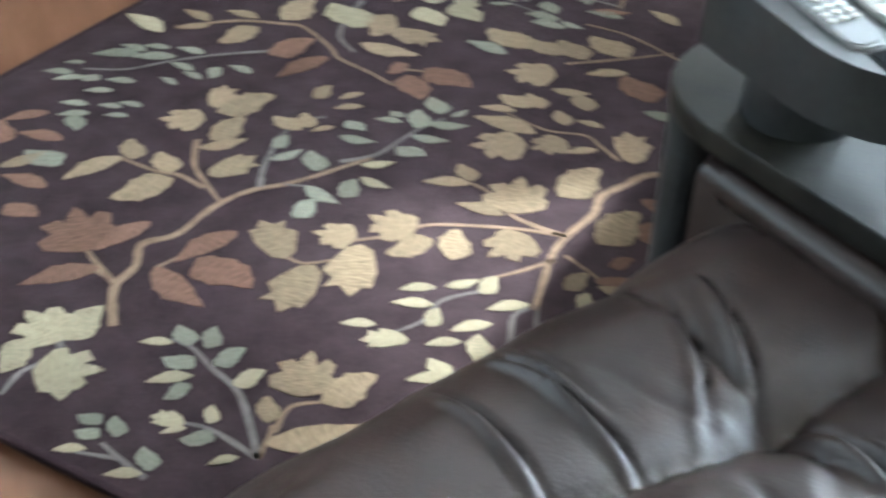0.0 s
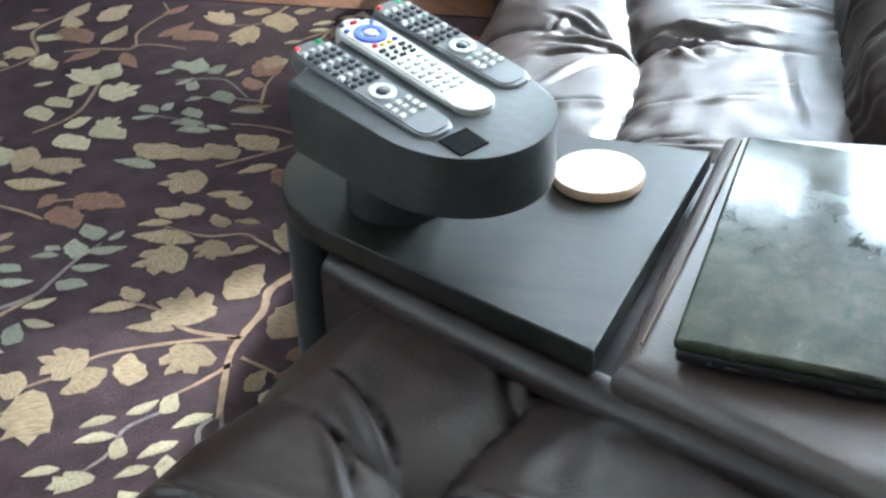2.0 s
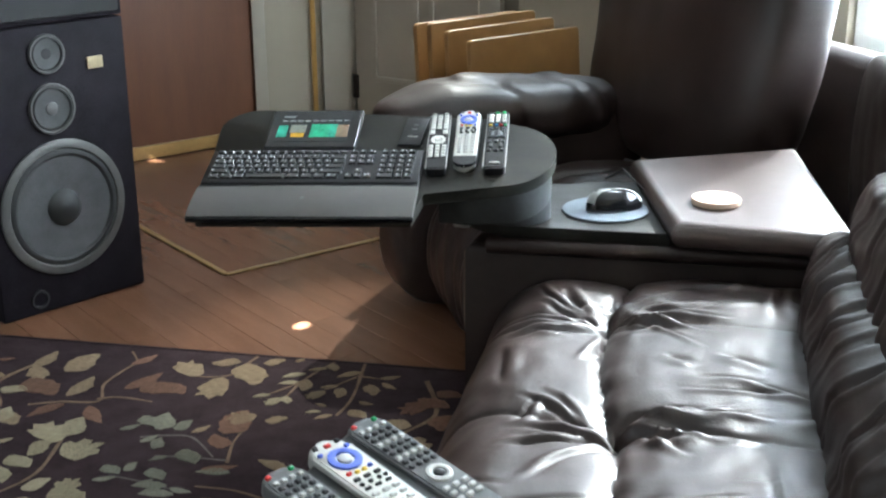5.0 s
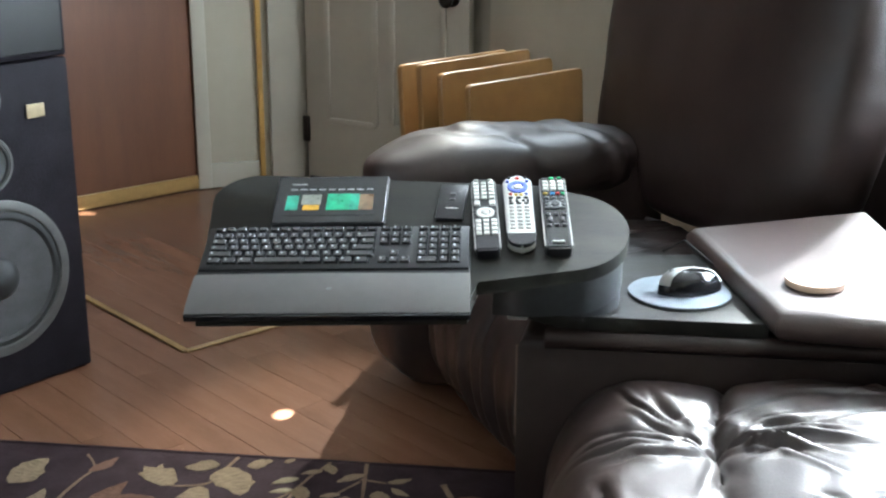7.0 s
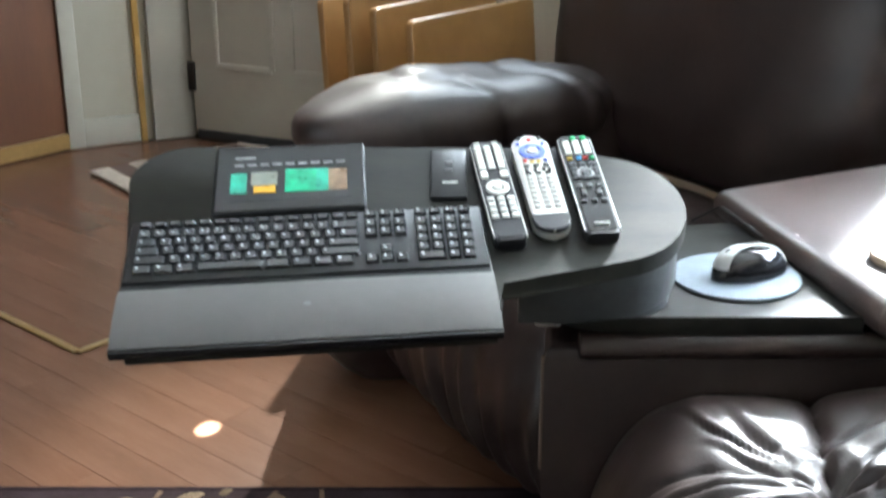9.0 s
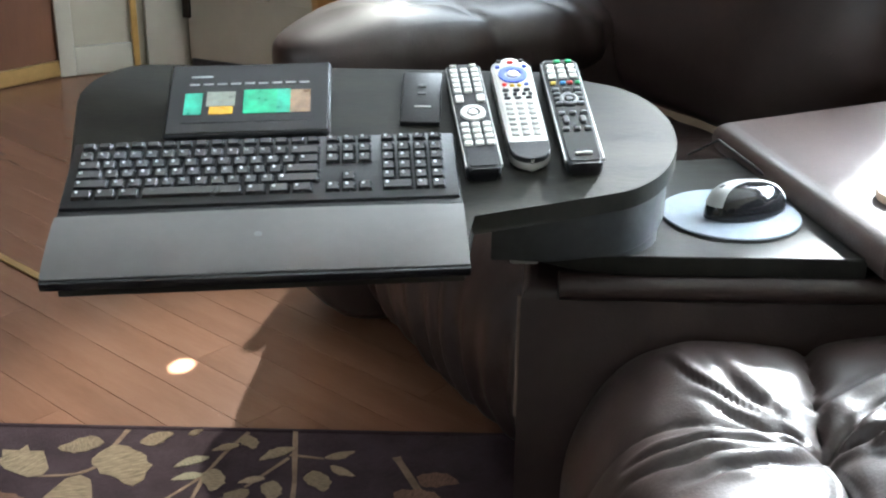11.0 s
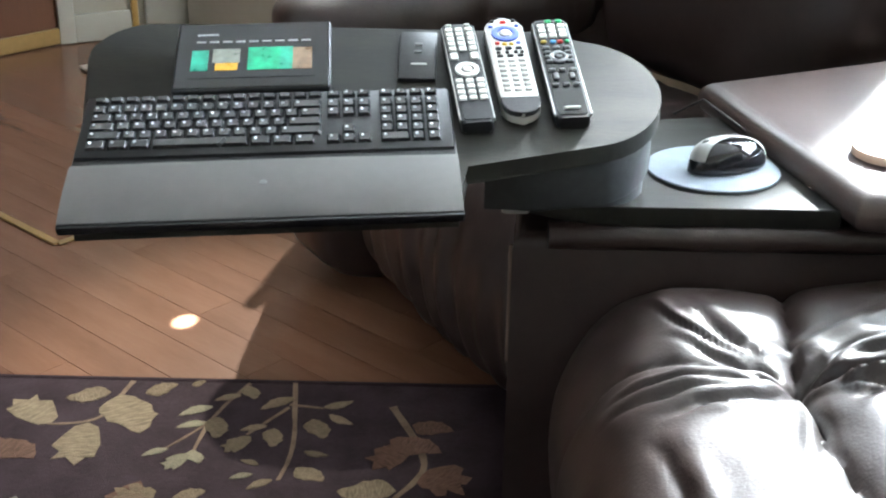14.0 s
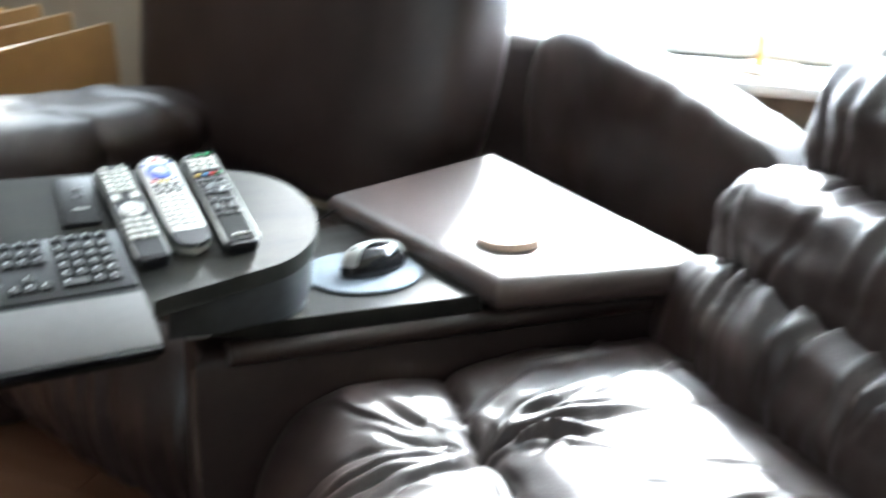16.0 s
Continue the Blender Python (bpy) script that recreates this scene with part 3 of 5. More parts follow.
seat_shell(m1, 0.84, 0.64, [(0.258, 0.577), (0.24, 0.15)], lambda y: 0.255 + 0.18 * (y - 0.577), 37, label="dark brown leather recliner seat beside the remote tray", rise=1.17, wrinkle=0.3,
           creases=((0.08, 0.672, 0.252, 0.572, 0.006, 0.011), (0.08, 0.632, 0.254, 0.510, 0.006, 0.009), (0.255, 0.580, 0.40, 0.560, 0.008, 0.011), (0.04, 0.470, 0.245, 0.432, 0.006, 0.011),
                    (0.05, 0.40, 0.22, 0.36, 0.006, 0.007), (0.30, 0.71, 0.20, 0.80, 0.010, 0.008), (0.27, 0.48, 0.42, 0.43, 0.012, 0.007)),
           back=((0.55, 0.26, 0.20, 0.04, 0.0, 0.78, 0.7), (0.76, 0.26, 0.22, 0.08, 0.0, 0.78, 0.7)))


def console(poly, tray, label):
    ob = thing("console", Matrix(), label, "console", "wedge consoles of the sofa")
    part("body", prism(poly, 0.52, 0.03, 0.02, 3), LEATHER, ob)
    part("tray_board", prism(tray, 0.566, 0.540, 0.003, 2), BLACK_WOOD, ob, "black stained wooden tray board")
    return ob


# far console
tray2 = [(0.985, 1.975), (0.93, 2.36), (0.80, 2.335)] + arc(0.70, 2.14, 0.165, 75, 270, 16)
con2 = console([(0.575, 1.985), (1.36, 1.985), (1.30, 2.60), (0.60, 2.26)], tray2, "wedge shaped leather console with black wooden tray and padded lid")
part("rim", tube([(0.62, 1.984, 0.522), (0.9, 1.982, 0.524), (1.34, 1.982, 0.524)], 0.018, 12), LEATHER, con2, "rolled leather rim")
part("front_strip", box((0.574, 1.990, 0.42), (0.006, 0.006, 0.17), 0.002), STITCH, con2, "tan piping")


def lid_pad(poly, z0, z1, seed):
    bm = prism(poly, z1, z0, 0.026, 5)
    bmesh.ops.triangulate(bm, faces=[f for f in bm.faces if len(f.verts) > 4])
    return bm


part("padded_lid", lid_pad([(0.990, 1.935), (1.335, 1.900), (1.265, 2.61), (0.880, 2.425)], 0.548, 0.602, 3), LEATHER_PAD, con2, "brown leather padded lid")
part("back_panel", pillow((0.16, 0.86, 0.60), 5, 30, ribs=0.006, rib_axis=1, rib_scale=10, puff=0.01, seed=44, m=Matrix.Translation((1.50, 2.40, 0.50)) @ Matrix.Rotation(radians(4), 4, "Z") @ Matrix.Rotation(radians(7), 4, "X")), LEATHER, con2, smooth=80)
part("tray_leg", prism(arc(0.640, 2.15, 0.030, 0, 345, 23), 0.541, 0.012), GREY_EDGE, con2, "black round leg under the tray")
# near console
tray1 = [(0.968, 0.388), (1.052, 0.785), (0.80, 0.80)] + arc(0.735, 0.675, 0.145, 70, 242, 14)
con1 = console([(0.985, 0.375), (1.36, 0.17), (1.40, 0.855), (0.66, 0.855), (0.66, 0.56)], tray1, "wedge shaped leather console with black wooden tray and padded lid")
part("padded_lid", lid_pad([(0.985, 0.372), (1.36, 0.165), (1.40, 0.85), (1.065, 0.83)], 0.522, 0.572, 5), LEATHER_PAD, con1, "brown leather padded lid")
part("tray_leg", prism(arc(0.632, 0.622, 0.028, 0, 345, 23), 0.541, 0.012), GREY_EDGE, con1, "black round leg under the tray")
part("stitching", tube([(1.008, 0.40, 0.573), (1.048, 0.60, 0.574), (1.083, 0.80, 0.573)], 0.0016, 5), STITCH, con1, "tan seam thread")
part("rim", tube([(0.70, 0.545, 0.512), (0.84, 0.466, 0.512), (0.98, 0.389, 0.513), (1.18, 0.275, 0.528), (1.36, 0.17, 0.53)], 0.022, 14), LEATHER, con1, "rolled leather rim")


# ---- things on the near console ----
def remote(m, length, width, body_mat, face_mat, rows, label, ring=None, name="remote_control", round_end=0.4, end_cap=None, edge=False):
    """A remote: local y runs to its top end, z out of its face. rows: (distance from the top, across, size x, size y, material)."""
    ob = thing(name, m, label, "remote control", "remote controls")
    h = 0.018
    r = width * round_end
    out = arc(width / 2 - r, length - r, r, 0, 90, 5) + arc(-width / 2 + r, length - r, r, 90, 180, 5) + arc(-width * 0.46 + r, r, r, 180, 270, 5) + arc(width * 0.46 - r, r, r, 270, 360, 5)
    part("shell", prism(out, h, 0.001, 0.004, 3), body_mat, ob)
    k = 0.86
    part("face_plate", prism([(x * k, length / 2 + (y - length / 2) * 0.95) for x, y in out], h + 0.0012, h - 0.002), face_mat, ob)
    if end_cap:
        cap = [(x * 1.01, y) for x, y in out if y < length * 0.2] + [(width * 0.47, length * 0.16), (-width * 0.47, length * 0.16)]
        cap.sort(key=lambda p: math.atan2(p[1] - length * 0.08, p[0]))
        part("end_cap", prism(cap, h + 0.0018, h - 0.006, 0.001, 1), end_cap, ob, "dark end section")
    if edge:
        for sx in (-1, 1):
            part("side_strip", box((sx * (width / 2 - 0.0004), length / 2, h - 0.002), (0.0016, length - 2 * r - 0.004, 0.004)), SILVER, ob, "thin silver edge strip")
    cache = {}
    for d, xs, sx, sy, mat in rows:
        key = (sx, sy, mat.name)
        if key not in cache:
            cache[key] = finish(box((0, 0, 0), (sx, sy, 0.004), 0.0012, 1), mat, "button")
        for x in xs:
            part("button", cache[key], mat, ob, m=Matrix.Translation((x, length - d, h + 0.0022)))
    if ring:
        d, rad, mat_ring, mat_mid = ring
        c = Matrix.Translation((0, length - d, h + 0.001))
        part("ring", lathe([(rad * 0.55, 0), (rad * 0.55, 0.0025), (rad * 0.75, 0.0035), (rad, 0.0025), (rad, 0)], 24, c), mat_ring, ob)
        part("button", lathe([(rad * 0.42, 0), (rad * 0.42, 0.003), (rad * 0.3, 0.004), (0, 0.004)], 16, c), mat_mid, ob)
    return ob


W3 = (-0.013, 0.0, 0.013)
W4 = (-0.015, -0.005, 0.005, 0.015)


def white_remote(m, label, end_cap):
    rows = [(0.010, (-0.014, 0.014), 0.006, 0.005, BTN_BLACK), (0.012, (0.0,), 0.008, 0.005, BTN_RED), (0.022, (-0.017, 0.017), 0.006, 0.005, BTN_BLUE)]
    rows += [(0.062, (-0.013,), 0.006, 0.0045, BTN_RED), (0.064, (-0.004, 0.005), 0.006, 0.0045, BTN_YELLOW), (0.062, (0.014,), 0.006, 0.0045, BTN_BLUE)]
    rows += [(0.074, W3, 0.008, 0.005, BTN_BLACK), (0.083, (-0.014, -0.003, 0.008, 0.016), 0.005, 0.005, BTN_BLACK), (0.091, W3, 0.008, 0.004, BTN_BLACK)]
    rows += [(0.102 + 0.0105 * i, W3, 0.009, 0.005, SILVER) for i in range(7)]
    return remote(m, 0.212, 0.050, SILVER, BTN_WHITE, rows, label, (0.040, 0.018, BTN_BLUE, SILVER), round_end=0.42, end_cap=end_cap)


def grey_remote(m, label):
    rows = [(0.008, (-0.015,), 0.006, 0.005, BTN_RED), (0.008, (0.013,), 0.006, 0.005, BTN_GREEN)]
    rows += [(0.020 + 0.0095 * i, W4, 0.0065, 0.0055, BTN_BLACK if i % 3 else SILVER) for i in range(9)]
    rows += [(0.143 + 0.010 * i, W3, 0.008, 0.0055, SILVER) for i in range(3)]
    return remote(m, 0.205, 0.047, SILVER_DARK, SILVER_DARK, rows, label, (0.120, 0.014, SILVER, BTN_BLACK), round_end=0.3)


def pad_remote(m, label):
    rows = [(0.006, (-0.012, 0.012), 0.008, 0.004, BTN_WHITE)]
    rows += [(0.017 + 0.011 * i, W3, 0.0095, 0.008, BTN_WHITE) for i in range(5)] + [(0.078, (-0.013, 0.013), 0.010, 0.014, BTN_WHITE)]
    rows += [(0.132 + 0.012 * i, W3, 0.0095, 0.008, BTN_WHITE) for i in range(4)]
    return remote(m, 0.215, 0.042, BLACK_PLASTIC, BLACK_PLASTIC, rows, label, (0.108, 0.015, BTN_WHITE, BTN_WHITE), round_end=0.12, edge=True)


def black_remote(m, label):
    rows = [(0.006, (-0.002, 0.012), 0.008, 0.005, BTN_GREEN)]
    rows += [(0.018 + 0.011 * i, W3, 0.010, 0.008, BTN_WHITE) for i in range(3)]
    rows += [(0.054, (-0.014,), 0.007, 0.004, BTN_YELLOW), (0.054, (-0.002,), 0.007, 0.004, BTN_CYAN), (0.054, (0.007,), 0.007, 0.004, BTN_RED), (0.054, (0.016,), 0.006, 0.004, BTN_GREEN)]
    rows += [(0.068 + 0.010 * i, W3, 0.009, 0.005, SILVER_DARK) for i in range(4)] + [(0.118, W3, 0.008, 0.005, SILVER_DARK), (0.132, (-0.010, 0.010), 0.007, 0.014, BTN_BLACK), (0.150, W3, 0.008, 0.006, BTN_BLACK)]
    rows += [(0.198, (0.0,), 0.020, 0.004, SILVER)]
    return remote(m, 0.215, 0.045, BLACK_PLASTIC, GLOSS_BLACK, rows, label, (0.090, 0.012, SILVER_DARK, BTN_BLACK), round_end=0.12, edge=True)


def on_plane(p, along, normal):
    """A pose with y along the given way in a tilted plane and z along its normal."""
    n = Vector(normal).normalized()
    y = (Vector(along) - n * n.dot(Vector(along))).normalized()
    x = y.cross(n)
    return Matrix.Translation(p) @ Matrix((x, y, n)).transposed().to_4x4()


H_SLOPE = 0.15


def holder_top(x, y):
    return 0.688 + H_SLOPE * (-(x - 0.833) * 0.79 + (y - 0.5) * 0.61)


holder = thing("remote_holder", Matrix(), "dark grey wooden remote holder with rounded end on a post", "remote holder")
outline = [(0.640, 0.568)] + [(0.742, 0.510)] + arc(0.803, 0.590, 0.100, 238, 385, 16) + [(0.858, 0.670), (0.700, 0.756), (0.688, 0.752)]
part("block", prism(outline, holder_top, lambda x, y: holder_top(x, y) - 0.064 - 0.10 * max(0, (0.80 - x)), 0.005, 3), GREY_EDGE, holder)
part("post", prism(arc(0.735, 0.615, 0.055, 0, 345, 23), 0.632, 0.566), GREY_EDGE, holder)
nh = (0.79 * H_SLOPE, -0.61 * H_SLOPE, 1)


def holder_pose(x, y, dx, dy, lift=0.0):
    return on_plane((x, y, holder_top(x, y) + lift), (dx, dy, 0), nh)


# thin plate on the block, coloured as the slot's shade; nothing is cut out
part("slot_shade_plate", box((0.0, 0.0, 0.0006), (0.036, 0.031, 0.0016), m=holder_pose(0.826, 0.5205, -0.79, 0.55)), SLOT_SHADE, holder, "thin black plate painted as the shade in an empty slot")
grey_remote(holder_pose(0.803, 0.527, -0.79, 0.52, -0.0155), "grey remote control with many buttons in a wooden holder")
white_remote(holder_pose(0.835, 0.577, -0.79, 0.54, -0.0125), "white remote control with blue ring in a wooden holder", SILVER)
grey_remote(holder_pose(0.858, 0.640, -0.79, 0.52, -0.0155), "silver grey remote control in a wooden holder")


def coaster(m, label):
    ob = new("coaster", finish(lathe([(0, 0), (0.045, 0), (0.049, 0.002), (0.050, 0.010), (0.0485, 0.013), (0, 0.0135)], 48), PINE_COASTER, "coaster"))
    ob.matrix_basis = m
    return tagged(ob, label, "coaster", "wooden coasters")


coaster(pose(0.936, 0.692, 0.566), "round pale wooden coaster on a black tray")
coaster(pose(1.072, 2.083, 0.602, rz=40), "round pale wooden coaster on a leather lid")

lap = thing("laptop", on_plane((1.037, 0.371, 0.575), (0.053, 0.385, 0.0), (0, 0, 1)), "closed dark glossy laptop on the leather lid", "laptop")
part("base", box((0.14, 0.195, 0.008), (0.28, 0.385, 0.014), 0.005, 3), BLACK_PLASTIC, lap)
part("lid", box((0.14, 0.195, 0.0215), (0.284, 0.390, 0.012), 0.0045, 3), LAPTOP_LID, lap, "dark glossy lid with tree reflections painted in as green blotches")
for i in range(3):
    part("port", box((0.05 + 0.045 * i, 0.0005, 0.008), (0.014, 0.003, 0.004), 0.001), BTN_BLACK, lap)
part("status_light", box((0.03, -0.001, 0.010), (0.003, 0.002, 0.003)), SILVER_DARK, lap)

# ---- things on the far console ----
B_SLOPE = 0.33
nb = (0, -B_SLOPE, 1)


def board_top(x, y):
    return 0.622 + B_SLOPE * (y - 1.78)


def board_pose(x, y, dx=0.0, dy=1.0, lift=0.0):
    return on_plane((x, y, board_top(x, y) + lift), (dx, dy, B_SLOPE * dy), nb)


desk = thing("keyboard_tray", Matrix(), "black wooden keyboard tray with rounded ends, tilted on a block", "tray")
slab = [(0.085, 1.765), (0.505, 1.80), (0.512, 1.876), (0.60, 1.896)] + arc(0.645, 2.020, 0.108, 290, 440, 16) + [(0.60, 2.150)] + arc(0.105, 2.072, 0.078, 90, 180, 10)
part("board", prism(slab, board_top, lambda x, y: board_top(x, y) - 0.022, 0.003, 2), BLACK_WOOD, desk)
blk = [(0.535, 1.915), (0.60, 1.915)] + arc(0.645, 2.020, 0.100, 290, 440, 14) + [(0.54, 2.125)]
part("block", prism(blk, lambda x, y: board_top(x, y) - 0.023, lambda x, y: max(0.567, board_top(x, y) - 0.085), 0.004, 2), GREY_EDGE, desk)
part("post", prism(arc(0.665, 2.045, 0.078, 0, 345, 23), 0.640, 0.567), GREY_EDGE, desk)
# a small pale block below the board
part("clip", box((0.575, 1.955, 0.575), (0.035, 0.03, 0.018), 0.005), SILVER, desk, "small pale block under the tray")

# keyboard
KW, KD = 0.440, 0.232
kb_m = on_plane((0.072, 1.752, board_top(0.072, 1.752) + 0.001), (-0.09, 1, B_SLOPE), nb)
kb = thing("keyboard", kb_m, "black keyboard with dark grey palm rest", "keyboard")
part("base", box((KW / 2, KD / 2 + 0.005, 0.005), (KW, KD - 0.012, 0.010), 0.004, 2), BLACK_PLASTIC, kb)
part("key_deck", box((KW / 2, 0.168, 0.0105), (KW - 0.004, 0.118, 0.007), 0.003, 2), BLACK_PLASTIC, kb)
bm = bmesh.new()
rows_ = [(0.0, 0.0), (0.0, 0.009), (0.014, 0.0125), (0.050, 0.0145), (0.088, 0.0135), (0.098, 0.011), (0.098, 0.0)]
cols = []
for i in range(13):
    x = KW * i / 12
    sag = 0.002 * math.sin(math.pi * i / 12)
    cols.append([bm.verts.new((x, y, z + (sag if z > 0.01 else 0))) for y, z in rows_])
for a, b in zip(cols, cols[1:]):
    for j in range(len(rows_)):
        k = (j + 1) % len(rows_)
        bm.faces.new((a[j], a[k], b[k], b[j]))
bm.faces.new(cols[0][::-1]), bm.faces.new(cols[-1])
part("palm_rest", bm, PALM_GREY, kb, "dark grey palm rest")
part("front_lip", box((KW / 2, -0.001, 0.002), (KW + 0.002, 0.008, 0.011), 0.002), GLOSS_BLACK, kb)
part("emblem", lathe([(0, 0), (0.0042, 0), (0.0042, 0.0006), (0, 0.0008)], 16, Matrix.Translation((KW / 2, 0.052, 0.0163))), SILVER_DARK, kb, "small pale emblem")
key_cache = {}


def key(x, y, w, d=0.0150, mark=True):
    k = round(w, 4)
    if (k, d) not in key_cache:
        b = bmesh.new()
        top = 0.0016
        v = [b.verts.new(p) for p in ((-w / 2, -d / 2, 0), (w / 2, -d / 2, 0), (w / 2, d / 2, 0), (-w / 2, d / 2, 0), (-w / 2 + top, -d / 2 + top, 0.0042), (w / 2 - 0.0034, -d / 2 + top, 0.0042), (w / 2 - 0.0034, d / 2 - top, 0.0042), (-w / 2 + top, d / 2 - top, 0.0042))]
        for q in ((4, 5, 6, 7), (0, 1, 5, 4), (1, 2, 6, 5), (2, 3, 7, 6), (3, 0, 4, 7)):
            b.faces.new([v[i] for i in q])
        key_cache[(k, d)] = finish(b, KEY_PLASTIC, "key")
    ob = part("key", key_cache[(k, d)], KEY_PLASTIC, kb, m=Matrix.Translation((x, y, 0.0140)))
    if mark:
        if "mark" not in key_cache:
            key_cache["mark"] = finish(box((0, 0, 0), (0.0032, 0.0036, 0.0004)), KEY_MARK, "key_mark")
        part("key_mark", key_cache["mark"], KEY_MARK, ob, m=Matrix.Translation((-w / 2 + 0.0055, 0.0025, 0.0043)))


P = 0.0182
layout = [[(1, 15)], [(1, 13), (2, 1)], [(1.5, 1), (1, 12), (1.5, 1)], [(1.75, 1), (1, 11), (2.25, 1)], [(2.25, 1), (1, 10), (2.75, 1)], [(1.4, 3), (6.2, 1), (1.4, 3)]]
for r, spec in enumerate(layout):
    y = 0.217 - 0.0172 * r - (0.002 if r else 0)
    x = 0.012
    for w, n in spec:
        for _ in range(n):
            key(x + w * P / 2, y, w * P - 0.0022, 0.010 if r == 0 else 0.0150, mark=(r > 0 and w < 6))
            x += w * P
for r in range(6):
    y = 0.217 - 0.0172 * r - (0.002 if r else 0)
    for c in range(3):
        if r == 3 or (r == 4 and c != 1):
            continue
        key(0.298 + c * P, y, P - 0.0022, 0.010 if r == 0 else 0.0150)
    for c in range(4):
        if r == 5 and c == 1:
            continue
        key(0.361 + c * P + (P / 2 if r == 5 and c == 0 else 0), y, P * (2 if r == 5 and c == 0 else 1) - 0.0022, 0.010 if r == 0 else 0.0150)

# tablet leaning on its stand
tab_m = on_plane((0.150, 1.985, board_top(0, 1.985) + 0.008), (-0.08, 1, 0.47), (0.0, -0.47, 1))
tab = thing("tablet", tab_m, "small black tablet showing a dark picture menu, propped behind the keyboard", "tablet")
part("body", box((0.098, 0.064, 0.0), (0.196, 0.128, 0.011), 0.005, 3), BLACK_PLASTIC, tab)
part("bezel", box((0.098, 0.064, 0.0052), (0.190, 0.122, 0.002), 0.0009, 1), GLOSS_BLACK, tab)
scr = part("screen", box((0.098, 0.066, 0.0061), (0.156, 0.092, 0.0012)), SCREEN_BLACK, tab, "lit dark screen")
for x0, x1, y0, y1, mt in ((0.022, 0.043, 0.034, 0.072, 0), (0.048, 0.082, 0.048, 0.074, 1), (0.052, 0.080, 0.034, 0.047, 2), (0.092, 0.132, 0.034, 0.076, 3), (0.132, 0.148, 0.034, 0.076, 0), (0.148, 0.172, 0.034, 0.074, 4)):
    part("picture", box(((x0 + x1) / 2, (y0 + y1) / 2, 0.0070), (x1 - x0, y1 - y0, 0.0006)), SCREENS[mt], scr)
for i in range(9):
    part("text_bar", box((0.032 + 0.0165 * i, 0.088, 0.0070), (0.012, 0.003, 0.0006)), SCREENS[5], scr)
part("text_bar", box((0.04, 0.102, 0.0070), (0.026, 0.003, 0.0006)), SCREENS[5], scr)
part("stand", box((0.098, 0.085, -0.012), (0.10, 0.06, 0.016), 0.004), BLACK_PLASTIC, tab)

dev = thing("small_remote", board_pose(0.449, 2.034), "flat black media remote on the tray", "remote control", "remote controls")
part("shell", box((0, 0.052, 0.003), (0.048, 0.108, 0.006), 0.002, 2), BLACK_PLASTIC, dev)
for y in (0.075, 0.058):
    part("button", box((0, y, 0.0065), (0.010, 0.006, 0.002), 0.0008, 1), SILVER_DARK, dev)
part("text_bar", box((0.002, 0.030, 0.0062), (0.020, 0.003, 0.001)), SILVER, dev)
pad_remote(board_pose(0.526, 1.932, -0.14, 1), "black remote control with rows of white buttons")
white_remote(board_pose(0.580, 1.950, -0.12, 1), "white remote control with blue ring on the black tray", BLACK_PLASTIC)
black_remote(board_pose(0.640, 1.945, -0.11, 1), "black remote control with grey buttons on the black tray")

mp = thing("mouse_pad", pose(0.848, 2.112, 0.566, rz=30), "round grey cloth mouse pad on the black tray", "mouse pad")
part("cloth", lathe([(0, 0.006), (0.086, 0.006), (0.089, 0.005), (0.0895, 0.003)], 56), MOUSEPAD, mp)
part("rubber_base", lathe([(0.0895, 0.003), (0.090, 0.001), (0.088, 0.0), (0, 0.0)], 56), RUBBER, mp, "black rubber base")
ms = thing("mouse", pose(0.866, 2.112, 0.572, rz=-62), "black and silver computer mouse on its pad", "computer mouse")


def mouse_shell(zmax, top, grow=1.0):
    bm = bmesh.new()
    rings = []
    for i in range(9):
        f = i / 8
        a = f * math.pi / 2
        rings.append([bm.verts.new((0.033 * grow * math.cos(a) ** 0.6 * math.cos(t) * (1 - 0.12 * math.sin(t) ** 2), 0.063 * grow * math.cos(a) ** 0.55 * math.sin(t), 0.002 + zmax * math.sin(a) * (1 + 0.18 * -math.sin(t) * math.cos(a)))) for t in [2 * math.pi * k / 32 for k in range(32)]])
    for a, b in zip(rings, rings[1:]):
        for k in range(32):
            if top and (rings.index(a) < 2 or 0.62 < math.cos(2 * math.pi * (k + 0.5) / 32)):
                continue
            bm.faces.new((a[k], a[(k + 1) % 32], b[(k + 1) % 32], b[k]))
    bmesh.ops.remove_doubles(bm, verts=bm.verts, dist=0.0002)
    return bm


part("body", mouse_shell(0.039, False), GLOSS_BLACK, ms, smooth=60)
part("top_shell", mouse_shell(0.0405, True, 1.02), MOUSE_SILVER, ms, "silver top shell", smooth=60)
part("wheel", lathe([(0.009, -0.003), (0.010, -0.002), (0.010, 0.002), (0.009, 0.003)], 18, Matrix.Translation((-0.002, -0.036, 0.033)) @ Matrix.Rotation(radians(90), 4, "Y")), RUBBER, ms)
wire = thing("charging_cable", Matrix(), "thin dark cable lying on the tray", "cable")
part("wire", tube([(0.83, 2.345, 0.572), (0.87, 2.33, 0.60), (0.905, 2.27, 0.585), (0.93, 2.24, 0.570), (0.955, 2.20, 0.569)], 0.0022, 6), RUBBER, wire)

# ---- loudspeaker ----
fx = Vector((0.518, 0.856, 0))
spk_m = frame_m(Vector((-0.617, 2.980, 0)) - fx * 0.47, (0.518, 0.856, 0))     # x along the face, y to the back
spk = thing("loudspeaker", spk_m, "large black three-way floor loudspeaker with grey driver rings", "loudspeaker")
SH, SW = 0.82, 0.47
part("cabinet", box((SW / 2, 0.19, SH / 2), (SW, 0.38, SH), 0.006), SPK_BLACK, spk)


